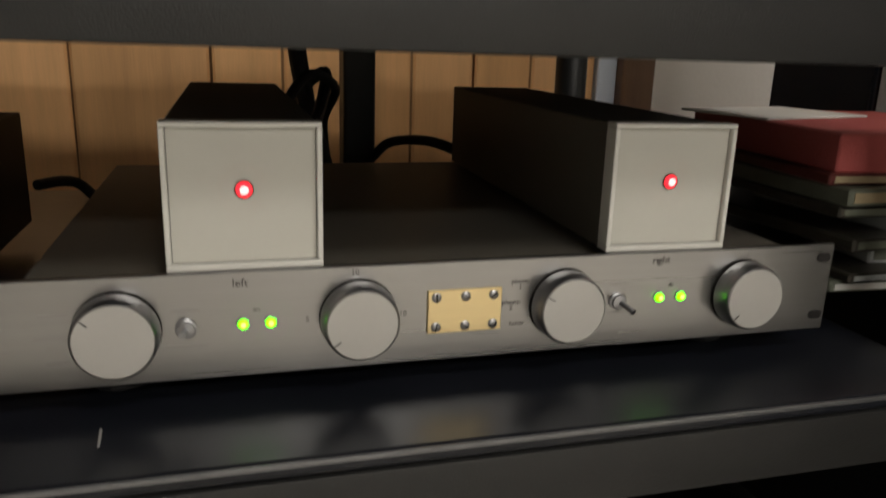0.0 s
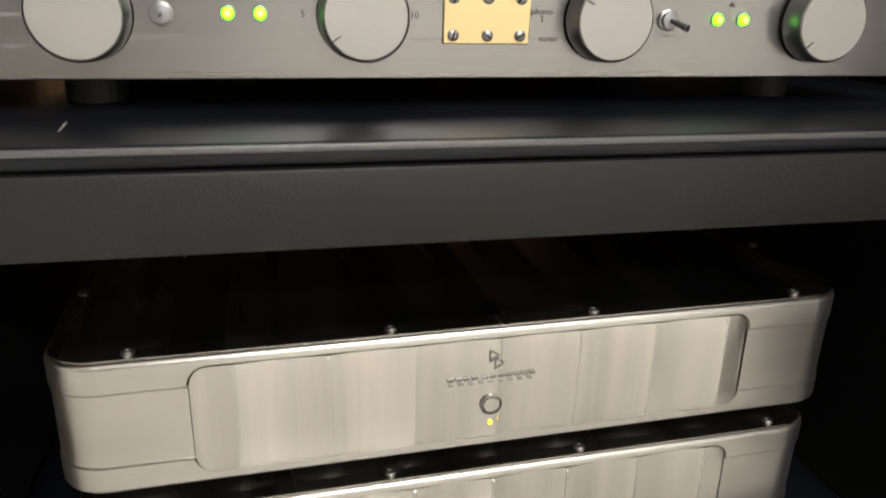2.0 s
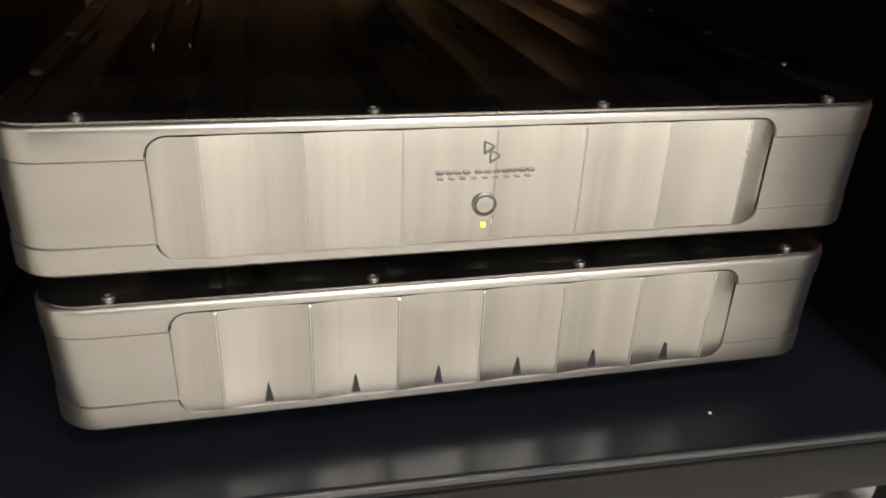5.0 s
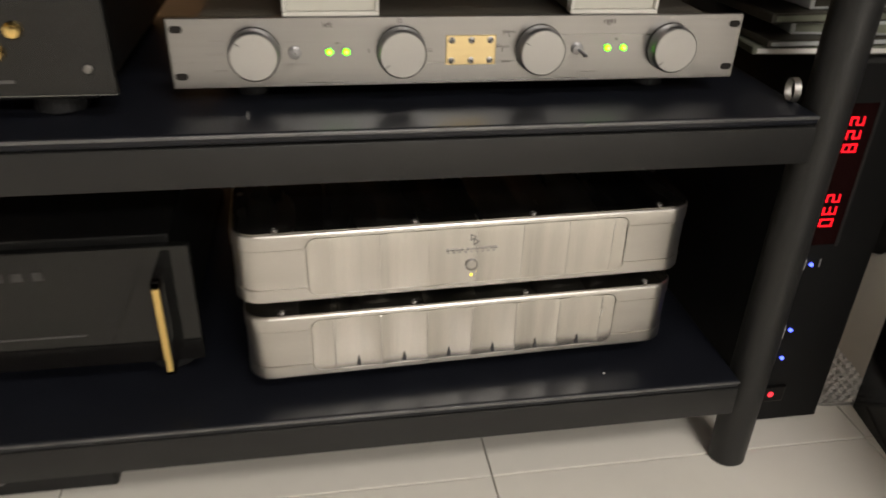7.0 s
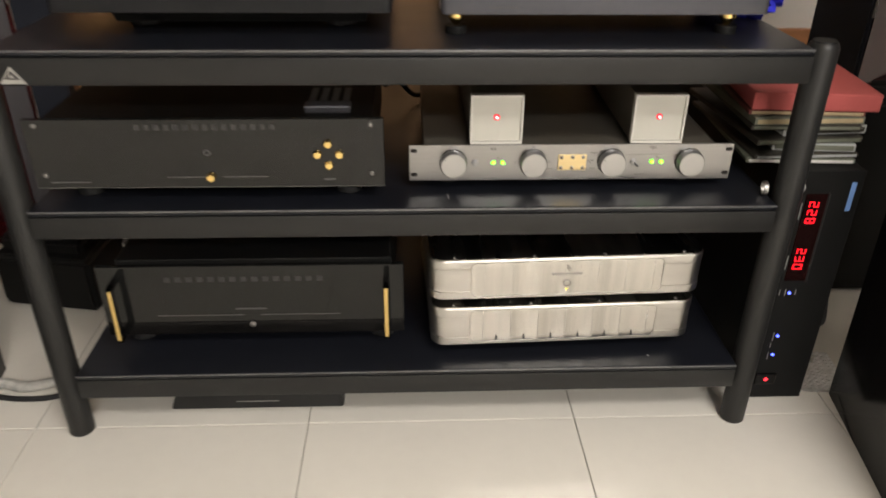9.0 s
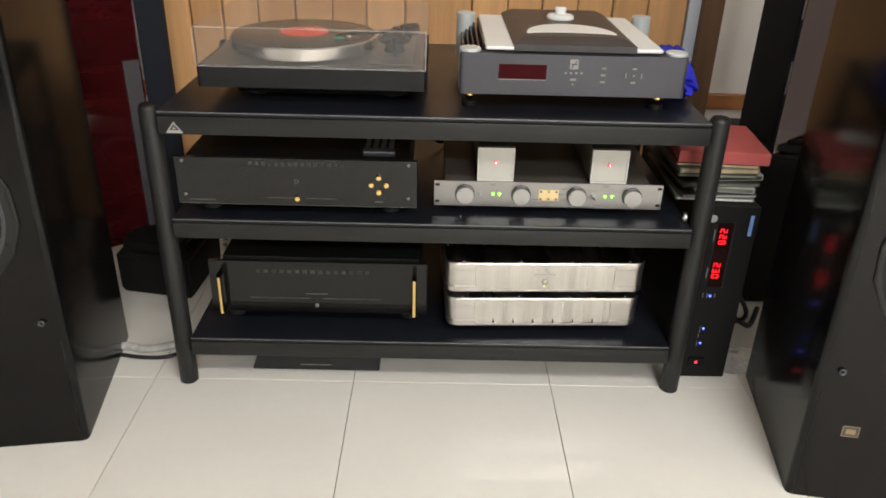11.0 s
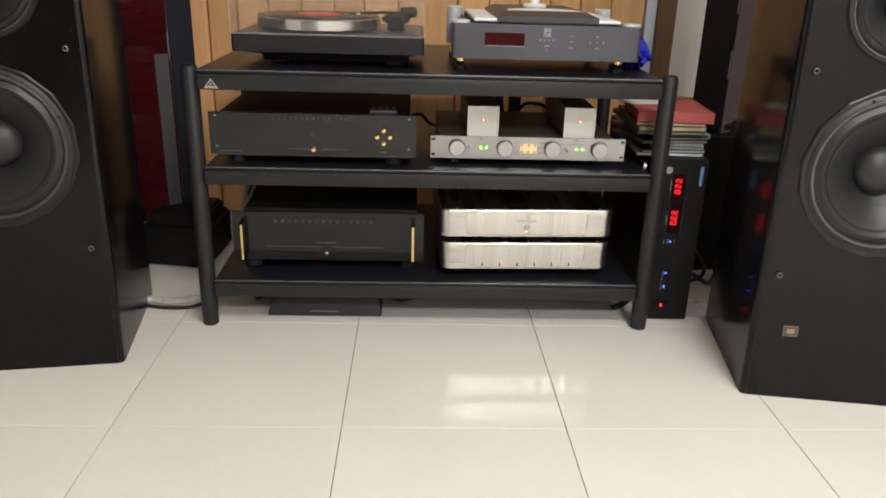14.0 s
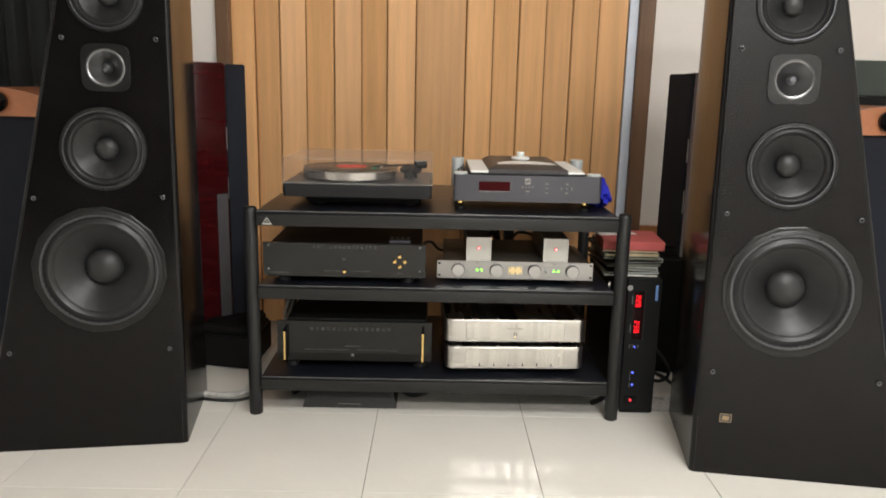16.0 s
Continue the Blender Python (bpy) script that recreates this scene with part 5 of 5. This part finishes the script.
        count = 8 if r > 0.12 else 6
        for k in range(count):
            a = 2 * math.pi * (k + 0.5) / count
            b = lathe([(0, 0.006), (0.0035, 0.006), (0.0035, 0.0085), (0, 0.009)], 12, m @ pose(r * 0.945 * math.cos(a), r * 0.945 * math.sin(a), 0))
            part("bolt", b, M["chassis"], ring)
        return ring

    driver("woofer", *W, 0.167, "twelve-inch woofer in a black cast frame", 0.30)
    # eight-sided mounting flange behind the woofer
    part("flange", lathe([(0.145, 0.0), (0.175, 0.0), (0.175, 0.0035), (0.172, 0.0050), (0.145, 0.0050)], 16, on(*W) @ pose(0, 0, 0, 0, 0, 15)), M["flange"], ob, "black many-sided woofer flange")
    driver("midrange", *MID, 0.1115, "midrange driver in a black ring", 0.27)
    driver("upper_midrange", *UP, 0.096, "upper midrange driver in a black ring", 0.27)
    m = on(*TW)
    # square plate with a round hole for the horn
    bm = bmesh.new()
    inner, outer = [], []
    for k in range(64):
        a = 2 * math.pi * k / 64
        c, s2 = math.cos(a), math.sin(a)
        far = 0.061 / (abs(c) ** 5 + abs(s2) ** 5) ** 0.2
        inner.append((0.048 * c, 0.048 * s2))
        outer.append((far * c, far * s2))
    loops = [[bm.verts.new((x, y, h)) for x, y in pts] for pts, h in ((inner, -0.004), (inner, 0.0045), (outer, 0.0045), (outer, -0.002))]
    for lo, hi in zip(loops, loops[1:]):
        for k in range(64):
            bm.faces.new((lo[k], lo[(k + 1) % 64], hi[(k + 1) % 64], hi[k]))
    bmesh.ops.transform(bm, matrix=m, verts=bm.verts)
    horn = part("tweeter", bm, M["flange"], ob, "round-cornered horn tweeter")
    part("horn_mouth", lathe([(0.049, 0.0048), (0.046, 0.0068), (0.042, 0.0054), (0.031, -0.010), (0.018, -0.021), (0.0130, -0.024), (0, -0.0245)], 48, m @ pose(0, 0, 0.0)), M["titan"], horn, "bright metal horn mouth", smooth=True)
    part("dome", lathe([(0.0140, -0.022), (0.012, -0.014), (0.007, -0.009), (0, -0.008)], 32, m @ pose(0, 0, 0.004)), M["ring_grey"], horn, "grey metal dome", smooth=True)
    for u, z in ((0.038, 0.283), (0.038, 0.708), (0.365, 0.706), (0.038, 1.123), (0.270, 1.121), (0.455, 0.283)):
        peg = part("grille_socket", lathe([(0.0030, 0.003), (0.0062, 0.003), (0.0062, 0.0065), (0.0045, 0.0072), (0.0030, 0.0060)], 20, on(u, z + dz, 0.0)), M["ring_grey"], baffle, "small steel grille socket", smooth=True)
    if s > 0:
        m = on(0.0830, 0.1610)
        for k, (w2, h2, mat, o) in enumerate(((0.0155, 0.0120, "gold_badge", 0.0006), (0.0140, 0.0105, "ink", 0.0010), (0.0085, 0.0055, "gold_badge", 0.0014))):
            bm = slab(rounded(-w2, w2, -h2, h2, 0.0015, 3), 0.0, o)
            bmesh.ops.transform(bm, matrix=m, verts=bm.verts)
            part("badge", bm, M[mat], baffle, "small gold-framed badge")
    return ob


TOE = 8.8
build_loudspeaker("right", (0.7035, -0.336, 0), -TOE, 1)
build_loudspeaker("left", (-0.7065, -0.220, 0), TOE, -1)


# ---- slim burgundy loudspeakers behind ----
def build_slim(red, black, foot, edge, boot, low=0.120):
    """Outlines are in plan, in metres."""
    cx, cy = sum(p[0] for p in foot) / len(foot), sum(p[1] for p in foot) / len(foot)
    ob = thing("slim_loudspeaker", (cx, cy, 0), "slim burgundy lacquered loudspeaker with black grille on a black base", "loudspeaker", "slim loudspeakers")
    bm = slab(foot, 0.003, boot)
    bmesh.ops.bevel(bm, geom=bm.edges[:], offset=0.010, segments=3, affect="EDGES")
    part("base", bm, M["black"], ob, "rounded black base", smooth=True)
    small = [(cx + (x - cx) * 0.86, cy + (y - cy) * 0.86) for x, y in foot]
    bm = slab(small, boot - 0.002, boot + 0.035)
    bmesh.ops.bevel(bm, geom=bm.edges[:], offset=0.010, segments=2, affect="EDGES")
    part("boot", bm, M["black"], ob, "black lower section")
    bm = slab(red, low, 1.085)
    bmesh.ops.bevel(bm, geom=bm.edges[:], offset=0.004, segments=2, affect="EDGES")
    part("cabinet", bm, M["burgundy"], ob, "glossy burgundy cabinet")
    bm = slab(black, low, 1.081)
    bmesh.ops.bevel(bm, geom=bm.edges[:], offset=0.004, segments=2, affect="EDGES")
    part("grille", bm, M["navy"], ob, "black cloth grille")
    # thin bright upright rods at two heights along the edge
    for z0, z1 in ((0.78, 0.86), (0.60, 0.68)):
        part("bright_rod", rod((edge[0], edge[1], z0), (edge[0], edge[1], z1), 0.0020, n=10), M["steel"], ob, "thin steel-coloured upright rod", smooth=True)
    for x, y in foot:
        fx, fy = cx + (x - cx) * 0.8, cy + (y - cy) * 0.8
        part("foot", rod((fx, fy, 0), (fx, fy, 0.0045), 0.012, n=14), M["rubber"], ob)
    return ob


build_slim([(-0.930, 0.385), (-0.768, 0.525), (-0.800, 0.600), (-0.960, 0.460)], [(-0.764, 0.524), (-0.700, 0.545), (-0.720, 0.620), (-0.790, 0.604)], [(-0.865, 0.385), (-0.655, 0.345), (-0.640, 0.600), (-0.860, 0.640)], (-0.766, 0.519), 0.125)
build_slim([(0.866, 0.404), (0.990, 0.450), (0.970, 0.600), (0.884, 0.570)], [(0.816, 0.530), (0.861, 0.405), (0.882, 0.415), (0.876, 0.560)], [(0.722, 0.440), (0.850, 0.395), (1.100, 0.395), (1.100, 0.620), (0.740, 0.640)], (0.8635, 0.400), 0.440, 0.430)


# added sheet that puts a pale reflection in the lacquer into colour
strip = thing("reflection_strip", (-0.787, 0.505, 0.14), "narrow grey strip, a painted reflection on the burgundy loudspeaker", "panel")
part("strip", slab([(-0.802, 0.491), (-0.771, 0.517), (-0.768, 0.513), (-0.799, 0.487)], 0.1605, 0.62), M["reflection_grey"], strip)


# ---- dark cabinets with wooden tops farther back at both sides ----
def build_side_cabinet(x, s):
    ob = thing("speaker_cabinet", (x, 0.62, 0), "dark navy cloth-fronted cabinet with a curved copper-toned wooden top", "loudspeaker", "wood-topped cabinets")
    part("body", box(x - 0.24, x + 0.24, 0.45, 0.84, 0.0, 0.885, 0.015), M["navy"], ob, "dark navy cloth body")
    pts = [(x + 0.25 * math.cos(radians(a)), 0.885 + 0.10 * math.sin(radians(a))) for a in range(0, 181, 12)]
    part("top", prism(pts, 0.44, 0.85), M["copper_wood"], ob, "curved copper-toned wooden top")
    part("knob", lathe([(0, 0), (0.035, 0), (0.038, 0.02), (0.026, 0.04), (0, 0.044)], 28, front(x + s * -0.03, 0.44, 0.935)), M["gloss_black"], ob, "round black knob", smooth=True)
    return ob


build_side_cabinet(-1.56, -1)
build_side_cabinet(1.60, 1)
structure("backdrop_panel", box(1.42, 2.3, WALL_Y - 0.03, WALL_Y, 1.02, 1.16, 0.004), M["green_board"], "grey-green board fixed to the wall", "board")
structure("backdrop_shelf", box(1.42, 2.3, WALL_Y - 0.10, WALL_Y - 0.032, 0.985, 1.018, 0.004), M["black"], "narrow black ledge on the wall", "ledge")


def build_curtain():
    ob = thing("curtain", (-1.75, 0.80, 0), "dark grey-green full-length curtain by the wall", "curtain")
    bm = bmesh.new()
    a, b = [], []
    for k in range(121):
        x = -2.45 + 1.05 * k / 120
        y = 0.84 + 0.028 * math.sin(k * 0.62) + 0.008 * math.sin(k * 1.7)
        a.append((x, y))
        b.append((x, y + 0.004))
    slab(a + b[::-1], 0.02, 2.3, bm=bm)
    part("fabric", bm, M["curtain"], ob, smooth=True)
    part("rod", rod((-2.5, 0.84, 2.31), (-1.36, 0.84, 2.31), 0.012, n=14), M["frame_wood"], ob)
    return ob


build_curtain()


# ---- ceiling lights ----
for lx, ly, watts in LAMP_SPOTS:
    ob = thing("ceiling_light", (lx, ly, TOP), "flat rectangular white ceiling light, switched on", "ceiling light", "ceiling lights")
    bm = bmesh.new()
    for a in ((-0.65, 0.65, -0.30, -0.27), (-0.65, 0.65, 0.27, 0.30), (-0.65, -0.62, -0.27, 0.27), (0.62, 0.65, -0.27, 0.27)):
        box(lx + a[0], lx + a[1], ly + a[2], ly + a[3], TOP - 0.035, TOP, bm=bm)
    part("frame", bm, M["white_rim"], ob)
    part("diffuser", box(lx - 0.619, lx + 0.619, ly - 0.269, ly + 0.269, TOP - 0.022, TOP - 0.004), M["lamp_white"], ob, "glowing white diffuser")


# ---- floor tiles ----
TX, TY, PX, PY = -0.1795, -0.0010, 0.4622, 0.4765
tile_mesh = None
for i in range(-6, 7):
    for j in range(-10, 3):
        cx, cy = TX + PX * (i + 0.5), TY + PY * (j + 0.5)
        if not (X0 - 0.2 < cx < X1 + 0.2 and Y0 - 0.2 < cy < Y1 + 0.2):
            continue
        if tile_mesh is None:
            bm = box(-PX / 2 + 0.0008, PX / 2 - 0.0008, -PY / 2 + 0.0008, PY / 2 - 0.0008, -0.0075, 0.0, 0.0008, 1)
            tile_mesh = bpy.data.meshes.new("tile")
            bm.to_mesh(tile_mesh)
            bm.free()
            tile_mesh.materials.append(M["tile"])
        t = new("tile", tile_mesh)
        t.location = (cx, cy, 0)
        t.parent = floor
